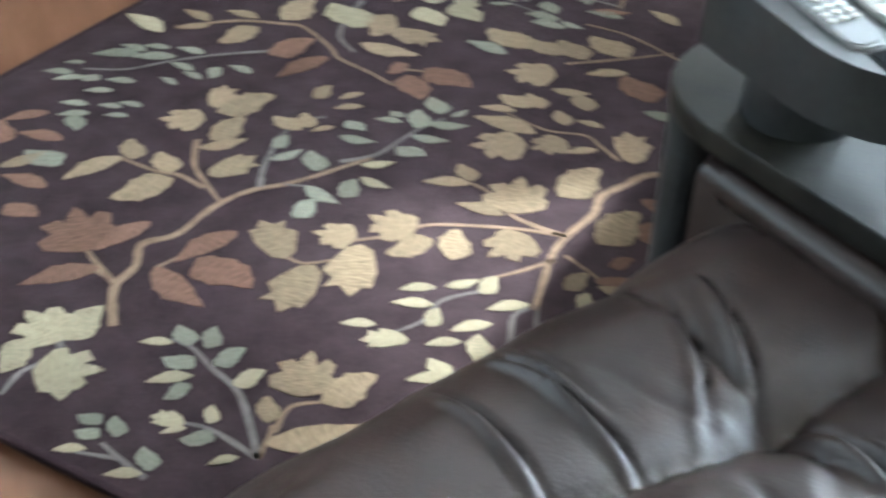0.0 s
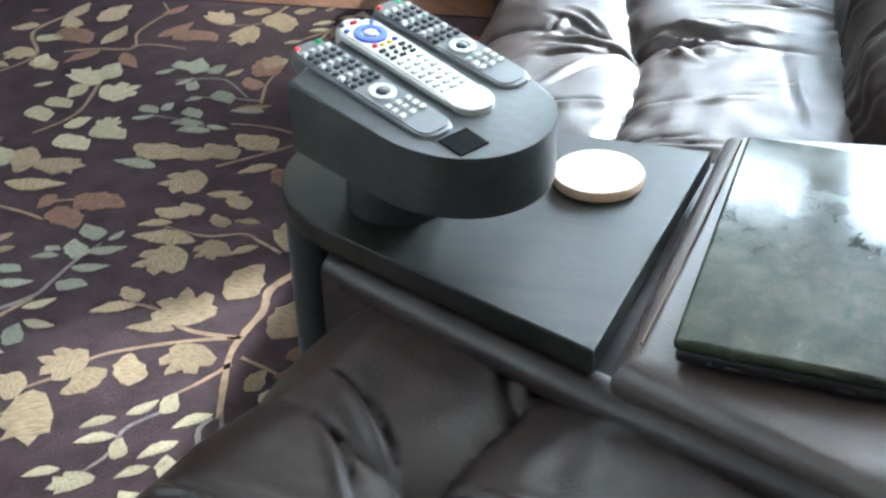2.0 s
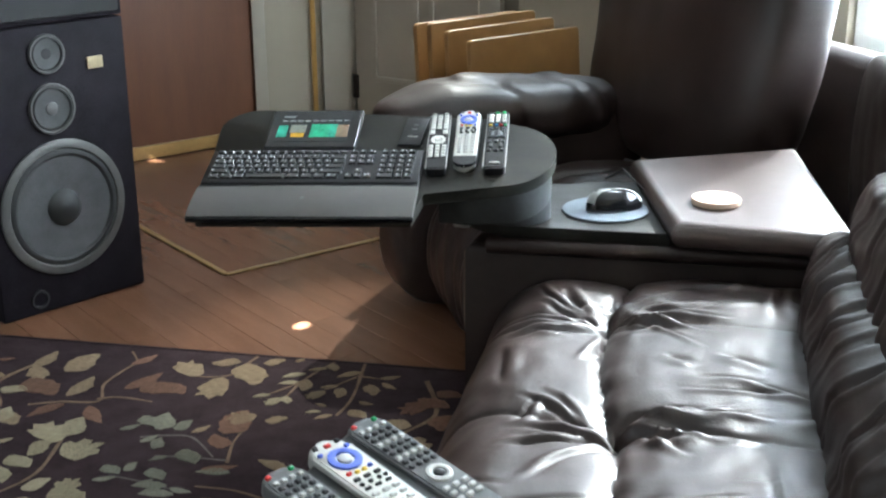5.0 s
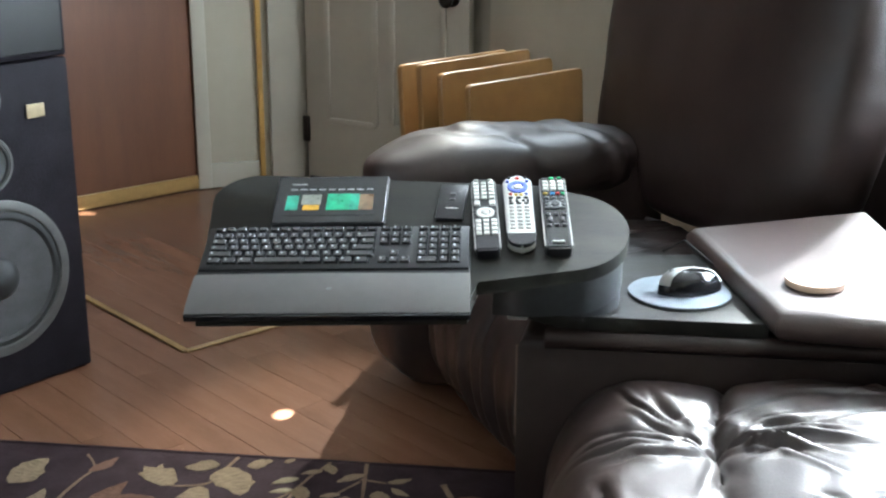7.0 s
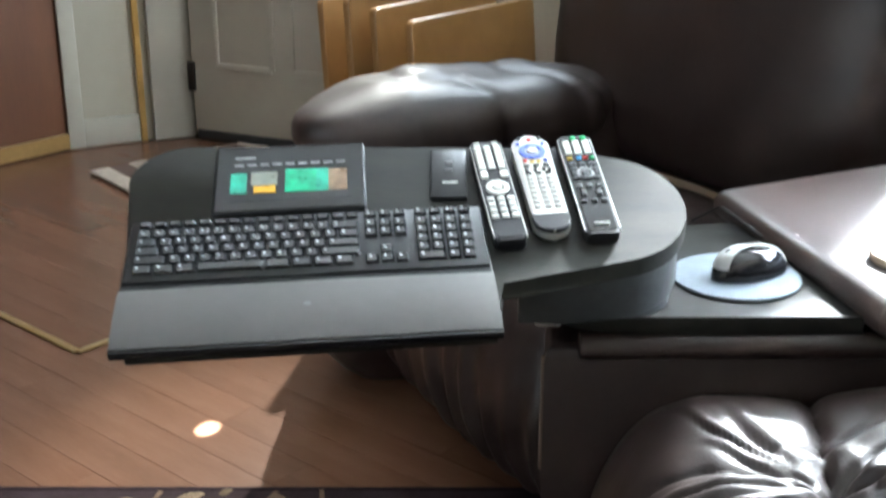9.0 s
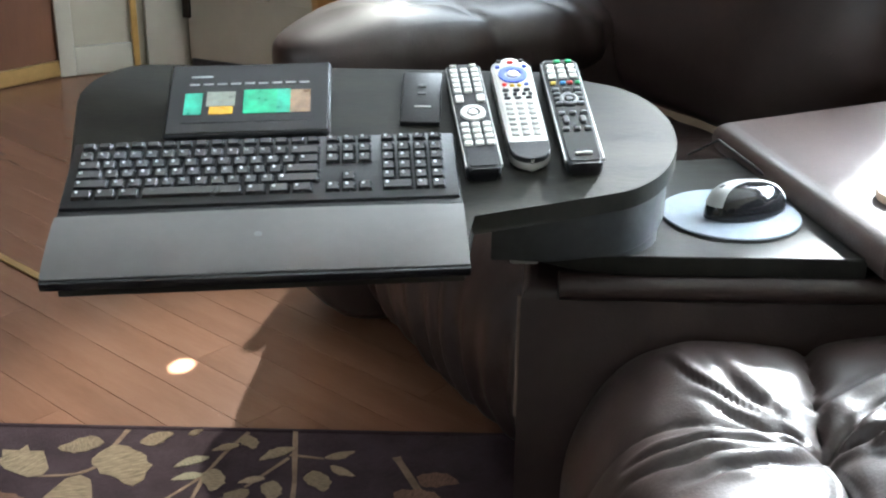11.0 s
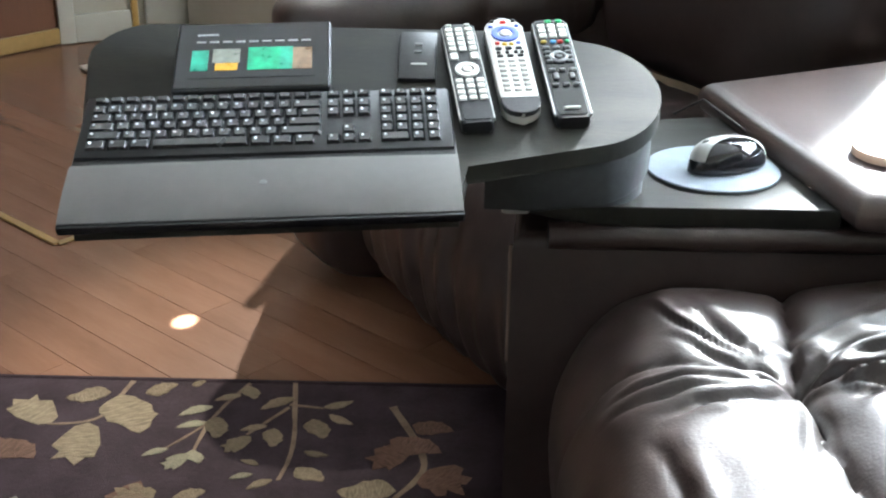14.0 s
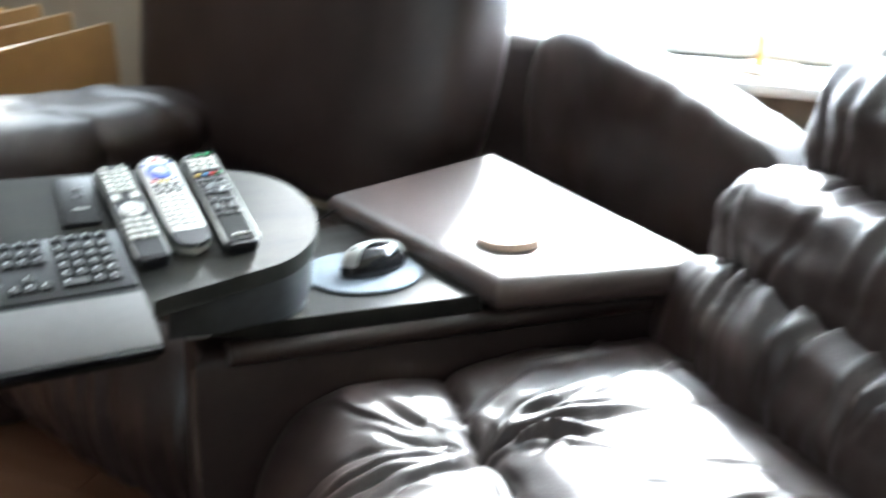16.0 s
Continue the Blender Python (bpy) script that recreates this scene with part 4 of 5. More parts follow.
def driver(x, z, r, cone, dome):
    mm = Matrix.Translation((x, -0.002, z)) @ Matrix.Rotation(radians(90), 4, "X")
    d = part("driver", lathe([(r, 0), (r, 0.006), (r * 0.97, 0.010), (r * 0.88, 0.010), (r * 0.86, 0.004)], 48, mm), SPK_RING, spk, "grey metal ring")
    part("surround", lathe([(r * 0.87, 0.004), (r * 0.84, 0.009), (r * 0.79, 0.010), (r * 0.75, 0.004)], 48, mm), RUBBER, d)
    part("cone", lathe([(r * 0.77, 0.0045), (r * 0.5, 0.0025), (r * 0.22, 0.0012)], 40, mm), SPK_CONE, d)
    part("dust_cap", lathe([(r * 0.27, 0.001), (r * 0.25, r * 0.05), (r * 0.16, r * 0.11 * cone), (0, r * 0.14 * cone)], 32, mm), RUBBER if dome else SPK_RING, d)


driver(0.222, 0.300, 0.198, 1.2, True)
driver(0.215, 0.588, 0.072, 0.7, False)
driver(0.215, 0.742, 0.055, 0.5, True)
part("port", lathe([(0.028, 0.0), (0.028, 0.005), (0.022, 0.005), (0.020, -0.01), (0, -0.01)], 24, Matrix.Translation((0.115, -0.002, 0.045)) @ Matrix.Rotation(radians(90), 4, "X")), RUBBER, spk, "round bass port")
part("badge", box((0.365, -0.003, 0.700), (0.050, 0.006, 0.034), 0.002), LABEL_GOLD, spk, "small gold badge")
top = thing("loudspeaker_top_unit", spk_m @ Matrix.Translation((0, 0, SH + 0.004)), "black loudspeaker box stacked on the large one", "loudspeaker")
part("cabinet", box((SW / 2, 0.19, 0.16), (SW, 0.38, 0.318), 0.006), SPK_BLACK, top)
part("grille", box((SW / 2, -0.004, 0.16), (SW - 0.03, 0.012, 0.29), 0.005), RUBBER, top, "black cloth grille")

# ---- folded tray tables behind the far arm ----
for i, (tx, ty, h) in enumerate(((0.165, 3.365, 0.755), (0.235, 3.245, 0.775), (0.295, 3.200, 0.760), (0.375, 3.125, 0.745))):
    tt = thing("tray_table", frame_m((tx + 0.03, ty, 0), (0.60 + 0.02 * i, 0.79, 0)) @ Matrix.Rotation(radians(-4), 4, "X"),
               "folded varnished pine tray table standing on edge", "tray table", "folded tray tables")
    top_edge = arc(0.425, h - 0.015, 0.015, 0, 90, 4) + arc(0.015, h - 0.015, 0.015, 90, 180, 4) + arc(0.015, h - 0.36, 0.015, 180, 270, 4) + arc(0.425, h - 0.36, 0.015, 270, 360, 4)
    part("tabletop", prism(top_edge, 0.010, -0.010, 0.004, 2), PINE, tt, m=Matrix.Rotation(radians(90), 4, "X"))
    for x in (0.06, 0.42):
        part("leg", box((x, 0.022, (h - 0.1) / 2), (0.035, 0.02, h - 0.1), 0.004), PINE, tt)
    part("stretcher", box((0.24, 0.022, 0.14), (0.33, 0.018, 0.03), 0.003), PINE, tt)

# ---- striped mat by the door ----
mat_m = frame_m((-0.75, 4.52, 0.002), (0.224, -0.275, 0))
mat = thing("door_mat", mat_m, "striped cream and brown woven mat by the door", "mat")
for i in range(9):
    part("stripe", box((0.18, 0.035 + 0.07 * i, 0.004), (0.36, 0.069, 0.008), 0.002, 1), (MAT_CREAM, MAT_DARK)[i % 2], mat)


# ---- rug with a leafy pattern ----
RX0, RX1, RY0, RY1 = -0.85, 0.67, 0.25, 2.485
rug = thing("rug", Matrix(), "dark plum rug with gold, rust and sage leafy branches", "rug")
part("rug_body", box(((RX0 + RX1) / 2, (RY0 + RY1) / 2, 0.006), (RX1 - RX0 - 0.02, RY1 - RY0 - 0.02, 0.010), 0.003, 2), RUG, rug)
for c, s in ((((RX0 + RX1) / 2, RY0 + 0.006, 0.006), (RX1 - RX0, 0.013, 0.012)), (((RX0 + RX1) / 2, RY1 - 0.006, 0.006), (RX1 - RX0, 0.013, 0.012)),
             ((RX0 + 0.006, (RY0 + RY1) / 2, 0.0058), (0.013, RY1 - RY0 - 0.03, 0.012)), ((RX1 - 0.006, (RY0 + RY1) / 2, 0.0058), (0.013, RY1 - RY0 - 0.03, 0.012))):
    part("binding", box(c, s, 0.003, 2), RUG_EDGE, rug, "dark bound edge")
ZR = 0.0112


def leaf_outline(kind):
    if kind == "oval":
        return [(0.30 * math.sin(math.pi * t ** 0.8) ** 0.8 * s + 0.05 * math.sin(2 * math.pi * t), t) for s in (1, -1) for t in ([i / 9 for i in range(10)] if s > 0 else [1 - i / 9 for i in range(1, 9)])]
    if kind == "slim":
        return [(0.19 * math.sin(math.pi * t ** 0.85) * s + 0.06 * math.sin(math.pi * t), t) for s in (1, -1) for t in ([i / 9 for i in range(10)] if s > 0 else [1 - i / 9 for i in range(1, 9)])]
    if kind == "lobed":
        half = [(0.0, 0.0), (0.20, 0.06), (0.44, 0.20), (0.50, 0.42), (0.36, 0.52), (0.42, 0.74), (0.26, 0.86), (0.16, 0.74), (0.08, 0.95), (0.0, 1.05)]
        return half + [(-x, y * 0.97) for x, y in half[-2:0:-1]]
    half = [(0.0, 0.0), (0.17, 0.10), (0.26, 0.30), (0.34, 0.55), (0.26, 0.66), (0.29, 0.84), (0.14, 0.82), (0.0, 1.0)]     # ragged
    return half + [(-x * 0.8, y) for x, y in half[-2:0:-1]]


leaf_mesh = {}


def leaf(x, y, ang, size, kind, col):
    if (kind, col) not in leaf_mesh:
        bm = bmesh.new()
        prism([(px * (1 + 0.10 * math.sin(23 * py + 5 * px)), py + 0.02 * math.sin(31 * px + col)) for px, py in leaf_outline(kind)], 0.0016, 0.0, bm=bm)
        leaf_mesh[(kind, col)] = finish(bm, LEAF_MATS[col], "leaf")
    if not (RX0 + 0.03 < x < RX1 - 0.03 and RY0 + 0.012 < y < RY1 - 0.012):
        return
    part("leaf", leaf_mesh[(kind, col)], None, rug, m=Matrix.Translation((x, y, ZR - 0.0006)) @ Matrix.Rotation(ang - math.pi / 2, 4, "Z") @ Matrix.Diagonal((size, size, 1, 1)))


def smooth_path(pts, n=8):
    out = []
    q = [Vector(p) for p in pts]
    for i in range(len(q) - 1):
        p0, p1, p2, p3 = q[max(i - 1, 0)], q[i], q[i + 1], q[min(i + 2, len(q) - 1)]
        for k in range(n):
            f = k / n
            out.append(0.5 * (2 * p1 + (p2 - p0) * f + (2 * p0 - 5 * p1 + 4 * p2 - p3) * f * f + (3 * p1 - p0 - 3 * p2 + p3) * f ** 3))
    return out + [q[-1]]


rr = random.Random(5)


def branch(pts, size, kinds, cols, gap, width=0.007, mat=STEM, spread=55, first=0.12):
    path, step = smooth_path(pts), gap * 0.86
    bm = bmesh.new()
    left, right = [], []
    n = len(path)
    for i, p in enumerate(path):
        d = (path[min(i + 1, n - 1)] - path[max(i - 1, 0)]).normalized()
        w = width * (1 - 0.6 * i / n) * (0.85 + 0.3 * rr.random())
        o = Vector((-d.y, d.x)) * w
        left.append(p + o), right.append(p - o)
    prism([tuple(p) for p in right + left[::-1]], ZR + 0.0005, ZR - 0.001, bm=bm)
    part("stem", bm, mat, rug)
    total = sum((b - a).length for a, b in zip(path, path[1:]))
    run, nxt, side = 0.0, total * first, 1
    for i in range(n - 1):
        d = path[i + 1] - path[i]
        run += d.length
        if run >= nxt:
            nxt += step * rr.uniform(0.8, 1.2)
            a = math.atan2(d.y, d.x) + side * radians(spread + rr.uniform(-15, 15))
            c = path[i] + Vector((math.cos(a), math.sin(a))) * 0.012
            kind = rr.choice(kinds)
            leaf(c.x, c.y, a, size * rr.uniform(0.8, 1.15) * (0.85 if kind == "lobed" else 1.0), kind, rr.choice(cols))
            side = -side
    d = path[-1] - path[-2]
    leaf(path[-1].x, path[-1].y, math.atan2(d.y, d.x), size, kinds[0], cols[0])


def stem(mat, width, *pts):
    path = smooth_path(pts, 6)
    n = len(path)
    left, right = [], []
    for i, p in enumerate(path):
        d = (path[min(i + 1, n - 1)] - path[max(i - 1, 0)]).normalized()
        o = Vector((-d.y, d.x)) * width * (0.95 - 0.4 * i / n) * (0.85 + 0.3 * rr.random())
        left.append(p + o), right.append(p - o)
    part("stem", prism([tuple(p) for p in right + left[::-1]], ZR + 0.0005, ZR - 0.001), mat, rug)


def leaves(kind, col, *places):
    """Leaves of one kind and colour: the foot's place, the way in degrees, the length."""
    for x, y, a, size in places:
        leaf(x, y, radians(a), size * (0.80 if kind == "lobed" else 0.95), kind, col)


stem(STEM_GREY, 0.005, (-0.47, 1.33), (-0.55, 1.26), (-0.61, 1.19), (-0.66, 1.12), (-0.73, 1.08))
stem(STEM, 0.006, (-0.70, 1.32), (-0.61, 1.41), (-0.52, 1.45), (-0.47, 1.46), (-0.37, 1.41), (-0.33, 1.38), (-0.24, 1.36), (-0.18, 1.34))
stem(STEM_GREY, 0.007, (-0.44, 1.64), (-0.41, 1.52), (-0.38, 1.46), (-0.32, 1.42))
stem(STEM, 0.006, (-0.37, 0.98), (-0.32, 0.91), (-0.26, 0.87), (-0.21, 0.84))
stem(STEM, 0.008, (-0.14, 0.50), (-0.20, 0.57), (-0.21, 0.63), (-0.24, 0.68), (-0.21, 0.73), (-0.21, 0.82), (-0.19, 0.89), (-0.15, 0.94), (-0.12, 0.99), (-0.10, 1.03), (-0.07, 1.09))
stem(STEM, 0.005, (-0.26, 0.86), (-0.32, 0.87), (-0.36, 0.86), (-0.41, 0.86), (-0.45, 0.86))
stem(STEM_GREY, 0.006, (-0.18, 0.91), (-0.21, 0.96), (-0.23, 1.01), (-0.25, 1.07), (-0.25, 1.13), (-0.22, 1.17))
stem(STEM_GREY, 0.004, (-0.15, 0.94), (-0.10, 0.96))
stem(STEM, 0.006, (-0.21, 0.58), (-0.28, 0.61), (-0.33, 0.64))
stem(STEM, 0.004, (-0.18, 0.64), (-0.16, 0.71))
stem(STEM, 0.004, (-0.26, 0.59), (-0.21, 0.58))
stem(STEM_GREY, 0.005, (-0.11, 1.05), (-0.07, 1.10), (-0.06, 1.15), (-0.05, 1.22), (-0.03, 1.28))
stem(STEM, 0.004, (0.31, 1.31), (0.26, 1.34), (0.22, 1.36), (0.15, 1.34), (0.06, 1.36))
stem(STEM, 0.004, (0.27, 1.73), (0.18, 1.77), (0.11, 1.79), (0.03, 1.79))
stem(STEM, 0.009, (0.49, 1.34), (0.38, 1.30), (0.35, 1.24), (0.33, 1.19), (0.34, 1.13), (0.33, 1.06), (0.33, 1.00), (0.35, 0.92), (0.37, 0.85))
stem(STEM, 0.006, (0.33, 1.05), (0.27, 1.05), (0.22, 1.06), (0.16, 1.10), (0.11, 1.11))
stem(STEM, 0.005, (0.33, 1.05), (0.26, 1.03), (0.19, 1.00), (0.12, 0.96), (0.09, 0.91), (0.05, 0.87), (0.01, 0.83))
stem(STEM_GREY, 0.005, (0.40, 0.79), (0.37, 0.86))
stem(STEM_GREY, 0.006, (0.40, 0.69), (0.37, 0.77), (0.35, 0.82), (0.36, 0.85))
stem(STEM_GREY, 0.004, (0.40, 0.69), (0.37, 0.66), (0.34, 0.65))
stem(STEM_GREY, 0.004, (0.28, 0.85), (0.24, 0.80), (0.24, 0.75), (0.23, 0.72), (0.20, 0.67))
stem(STEM, 0.005, (0.34, 0.98), (0.31, 0.93), (0.28, 0.89))
stem(STEM, 0.004, (0.35, 1.00), (0.40, 0.98), (0.44, 0.96), (0.48, 0.94))
stem(STEM, 0.005, (0.20, 0.39), (0.19, 0.43), (0.18, 0.45))
stem(STEM, 0.005, (0.19, 0.44), (0.18, 0.49), (0.21, 0.52))
stem(STEM_GREY, 0.006, (0.20, 0.39), (0.16, 0.43), (0.10, 0.48), (0.04, 0.50), (-0.01, 0.52), (-0.05, 0.52))
stem(STEM_GREY, 0.005, (0.20, 0.39), (0.14, 0.40), (0.10, 0.40), (0.07, 0.39))
stem(STEM_GREY, 0.005, (0.10, 0.29), (0.05, 0.30), (0.01, 0.31))
stem(STEM_GREY, 0.004, (0.05, 0.30), (-0.01, 0.28))
stem(STEM_GREY, 0.006, (-0.19, 0.44), (-0.16, 0.41), (-0.18, 0.36), (-0.17, 0.31))
stem(STEM, 0.004, (-0.19, 1.41), (-0.10, 1.44))
stem(STEM, 0.004, (0.07, 1.60), (0.16, 1.68), (0.24, 1.76))
stem(STEM, 0.004, (-0.03, 0.77), (0.01, 0.77), (0.05, 0.81))
stem(STEM, 0.005, (-0.52, 2.09), (-0.45, 2.12), (-0.36, 2.14), (-0.39, 2.23), (-0.38, 2.32), (-0.37, 2.38), (-0.41, 2.44))
stem(STEM, 0.004, (-0.37, 2.15), (-0.32, 2.17), (-0.23, 2.16))
stem(STEM, 0.005, (-0.35, 1.93), (-0.33, 1.81), (-0.34, 1.74), (-0.38, 1.67))
stem(STEM_GREY, 0.004, (-0.18, 1.98), (-0.12, 2.00), (-0.06, 2.00), (0.02, 1.92))
stem(STEM_GREY, 0.004, (-0.11, 1.90), (-0.03, 1.91), (0.06, 1.91))
stem(STEM, 0.004, (0.06, 1.90), (0.04, 1.99), (0.04, 2.05))
stem(STEM_GREY, 0.003, (-0.17, 1.80), (-0.10, 1.79), (-0.02, 1.77))
stem(STEM, 0.005, (-0.07, 2.47), (-0.08, 2.42), (-0.09, 2.36), (-0.12, 2.33), (-0.18, 2.32))
stem(STEM, 0.004, (0.14, 2.47), (0.11, 2.40), (0.09, 2.34), (0.06, 2.29), (0.03, 2.25))
stem(STEM, 0.005, (0.22, 2.48), (0.23, 2.39), (0.24, 2.30), (0.24, 2.23), (0.23, 2.17))
stem(STEM, 0.004, (0.22, 2.40), (0.28, 2.39))
stem(STEM, 0.004, (0.22, 2.39), (0.16, 2.30))
stem(STEM, 0.004, (0.09, 2.34), (0.08, 2.24))
leaves("lobed", 0, (-0.403, 1.043, -151, 0.1), (0.041, 0.871, -161, 0.088), (0.145, 1.274, -147, 0.123), (0.201, 1.323, -126, 0.086), (0.076, 1.543, -160, 0.12), (0.225, 1.063, 110, 0.139), (0.113, 0.929, 176, 0.107), (0.278, 1.019, -110, 0.11), (0.178, 0.513, 114, 0.116), (0.041, 2.099, 147, 0.087))
leaves("lobed", 1, (-0.301, 0.616, 140, 0.159))
leaves("lobed", 3, (-0.178, 0.439, 167, 0.117), (-0.168, 0.368, 32, 0.117), (-0.319, 1.867, 45, 0.121), (-0.247, 1.721, 68, 0.071))
leaves("oval", 0, (-0.551, 1.41, -105, 0.11), (-0.53, 1.465, 92, 0.133), (-0.403, 1.077, 63, 0.13), (-0.348, 0.991, 88, 0.103), (-0.422, 0.868, 133, 0.077), (-0.337, 0.868, 144, 0.081), (-0.321, 0.856, -117, 0.121), (-0.231, 1.105, 167, 0.077), (-0.224, 1.119, 131, 0.06), (-0.278, 1.216, 91, 0.063), (-0.349, 1.611, -79, 0.12), (-0.023, 1.621, 160, 0.128), (0.045, 1.628, 160, 0.098), (0.098, 1.637, 147, 0.106), (0.167, 1.692, 154, 0.122), (0.19, 1.446, 131, 0.077))
leaves("oval", 0, (0.092, 1.403, 170, 0.08), (0.112, 1.41, 143, 0.067), (0.176, 1.375, 130, 0.06), (0.119, 1.116, 139, 0.062), (0.267, 1.149, 78, 0.129), (0.15, 0.93, -122, 0.091), (0.201, 0.896, 112, 0.092), (0.381, 1.056, 79, 0.129), (0.172, 0.45, 125, 0.056), (0.21, 0.519, 67, 0.099), (0.386, 0.919, 75, 0.061), (0.482, 0.887, 133, 0.049), (-0.526, 2.287, 72, 0.134), (-0.1, 2.428, -164, 0.081), (-0.082, 2.421, -63, 0.146), (-0.039, 2.427, 34, 0.064))
leaves("oval", 0, (0.037, 2.458, 35, 0.029), (0.103, 2.353, -85, 0.069), (0.136, 2.46, -65, 0.051), (0.204, 2.321, -88, 0.059), (0.265, 2.353, -68, 0.068), (0.254, 2.205, -36, 0.062), (0.332, 2.479, -59, 0.045), (0.074, 2.11, 29, 0.058))
leaves("oval", 1, (-0.459, 1.317, 70, 0.121), (-0.507, 0.649, 2, 0.074), (-0.201, 1.434, -102, 0.061), (-0.161, 1.433, -10, 0.124), (-0.178, 1.391, -44, 0.109), (0.286, 1.543, 143, 0.124), (0.415, 1.14, -5, 0.12), (-0.143, 0.695, -9, 0.127), (0.422, 1.008, 58, 0.049), (-0.595, 2.231, -36, 0.144), (-0.3, 2.254, -16, 0.123), (0.002, 2.029, 84, 0.136), (0.027, 1.962, 125, 0.081), (-0.243, 2.268, -36, 0.092), (0.399, 2.294, -22, 0.098))
leaves("oval", 2, (-0.673, 1.063, -162, 0.047), (-0.619, 0.934, -45, 0.064), (-0.511, 1.224, -73, 0.053), (-0.125, 1.004, 134, 0.075), (-0.077, 0.864, 91, 0.07), (-0.236, 1.027, 94, 0.054), (-0.043, 0.955, 100, 0.067), (-0.515, 0.789, 177, 0.093), (-0.128, 1.247, -2, 0.035), (-0.049, 1.222, 121, 0.076), (-0.04, 1.291, 137, 0.073), (-0.18, 1.175, -12, 0.053), (-0.052, 1.14, 6, 0.064), (-0.015, 0.522, 147, 0.056), (0.01, 0.53, 115, 0.053), (0.039, 0.505, 73, 0.059))
leaves("oval", 2, (0.019, 0.491, -170, 0.056), (0.036, 0.459, -105, 0.047), (0.131, 0.393, -146, 0.05), (-0.014, 0.339, -172, 0.042), (0.001, 0.318, -167, 0.04), (0.021, 0.328, 135, 0.045), (0.098, 0.303, 142, 0.05), (-0.219, 2.084, -41, 0.074), (-0.15, 2.022, 100, 0.095), (-0.117, 2.028, 67, 0.063), (-0.126, 1.932, 95, 0.058), (-0.061, 1.942, -47, 0.083), (-0.202, 1.84, -30, 0.061), (-0.147, 1.824, 74, 0.046), (-0.096, 1.846, -42, 0.067))
leaves("oval", 3, (-0.363, 1.527, 153, 0.149), (-0.317, 1.672, -31, 0.11), (-0.262, 1.724, -25, 0.108), (-0.178, 0.439, 94, 0.095), (-0.223, 0.418, -76, 0.084), (-0.141, 0.386, -42, 0.069), (0.088, 0.486, 68, 0.055), (0.108, 0.41, 122, 0.039), (0.282, 0.843, 88, 0.055), (0.253, 0.734, 100, 0.05), (0.21, 0.698, -32, 0.039), (0.359, 0.701, 121, 0.07), (0.419, 0.731, 123, 0.057), (0.393, 0.796, 5, 0.057), (0.333, 0.653, 154, 0.051), (0.429, 0.886, 100, 0.047))
leaves("oval", 3, (-0.352, 1.954, 92, 0.104), (-0.378, 1.927, -98, 0.083), (-0.429, 1.84, -28, 0.086), (-0.542, 1.995, 99, 0.081), (-0.442, 1.793, -46, 0.096), (-0.325, 1.708, 55, 0.072), (0.077, 2.249, -62, 0.045))
leaves("ragged", 0, (-0.416, 1.089, 115, 0.095), (-0.278, 0.895, 72, 0.106), (-0.023, 0.764, 146, 0.125), (-0.312, 1.546, 4, 0.123), (0.336, 1.315, 120, 0.118), (0.058, 0.859, -65, 0.144), (0.026, 0.774, -81, 0.134), (-0.175, 2.322, 140, 0.123), (-0.112, 2.326, -85, 0.134), (0.168, 2.294, -127, 0.064))
leaves("ragged", 3, (0.08, 0.392, -168, 0.053), (0.243, 0.695, -147, 0.073), (-0.348, 1.929, 148, 0.13), (0.074, 2.239, -121, 0.057))
leaves("slim", 0, (-0.578, 1.445, -176, 0.084), (-0.656, 1.38, 170, 0.087), (-0.642, 1.363, -137, 0.075), (-0.348, 0.958, 54, 0.093), (-0.444, 0.866, -108, 0.123), (-0.186, 1.147, -126, 0.048), (-0.211, 1.283, -119, 0.054), (-0.183, 1.239, -139, 0.058), (-0.33, 1.46, 8, 0.138), (0.141, 1.319, -178, 0.134), (0.262, 1.325, -138, 0.063), (0.194, 1.628, -145, 0.09), (0.094, 1.488, 18, 0.077), (0.071, 1.375, -161, 0.07), (0.238, 1.403, -178, 0.055), (0.202, 1.888, 155, 0.094))
leaves("slim", 0, (0.12, 1.107, -153, 0.086), (0.214, 1.051, -173, 0.09), (0.192, 0.416, 47, 0.136), (0.428, 0.951, 14, 0.064), (0.457, 0.927, -2, 0.046), (-0.62, 2.292, 84, 0.122), (-0.451, 2.151, 84, 0.13), (-0.073, 2.024, 55, 0.055), (0.131, 2.428, -155, 0.051), (0.226, 2.423, -142, 0.073), (0.19, 2.328, -160, 0.048), (0.28, 2.392, 26, 0.058), (0.292, 2.369, -34, 0.055), (0.262, 2.253, -13, 0.044), (0.193, 2.212, 160, 0.035), (0.221, 2.171, -143, 0.049))
leaves("slim", 1, (-0.351, 1.375, -106, 0.136), (-0.664, 0.916, -128, 0.088), (-0.572, 0.855, -165, 0.095), (-0.485, 0.723, -174, 0.099), (-0.268, 0.736, -102, 0.116), (-0.131, 0.787, -106, 0.129), (0.39, 1.213, 0, 0.125), (-0.252, 0.598, -128, 0.127), (-0.184, 0.642, -17, 0.14), (0.417, 0.961, 35, 0.072), (-0.736, 2.326, 21, 0.047), (-0.376, 2.359, 61, 0.088), (-0.329, 2.215, 64, 0.129), (-0.433, 2.112, -124, 0.105), (-0.371, 2.11, -48, 0.113), (0.014, 1.861, 23, 0.084))
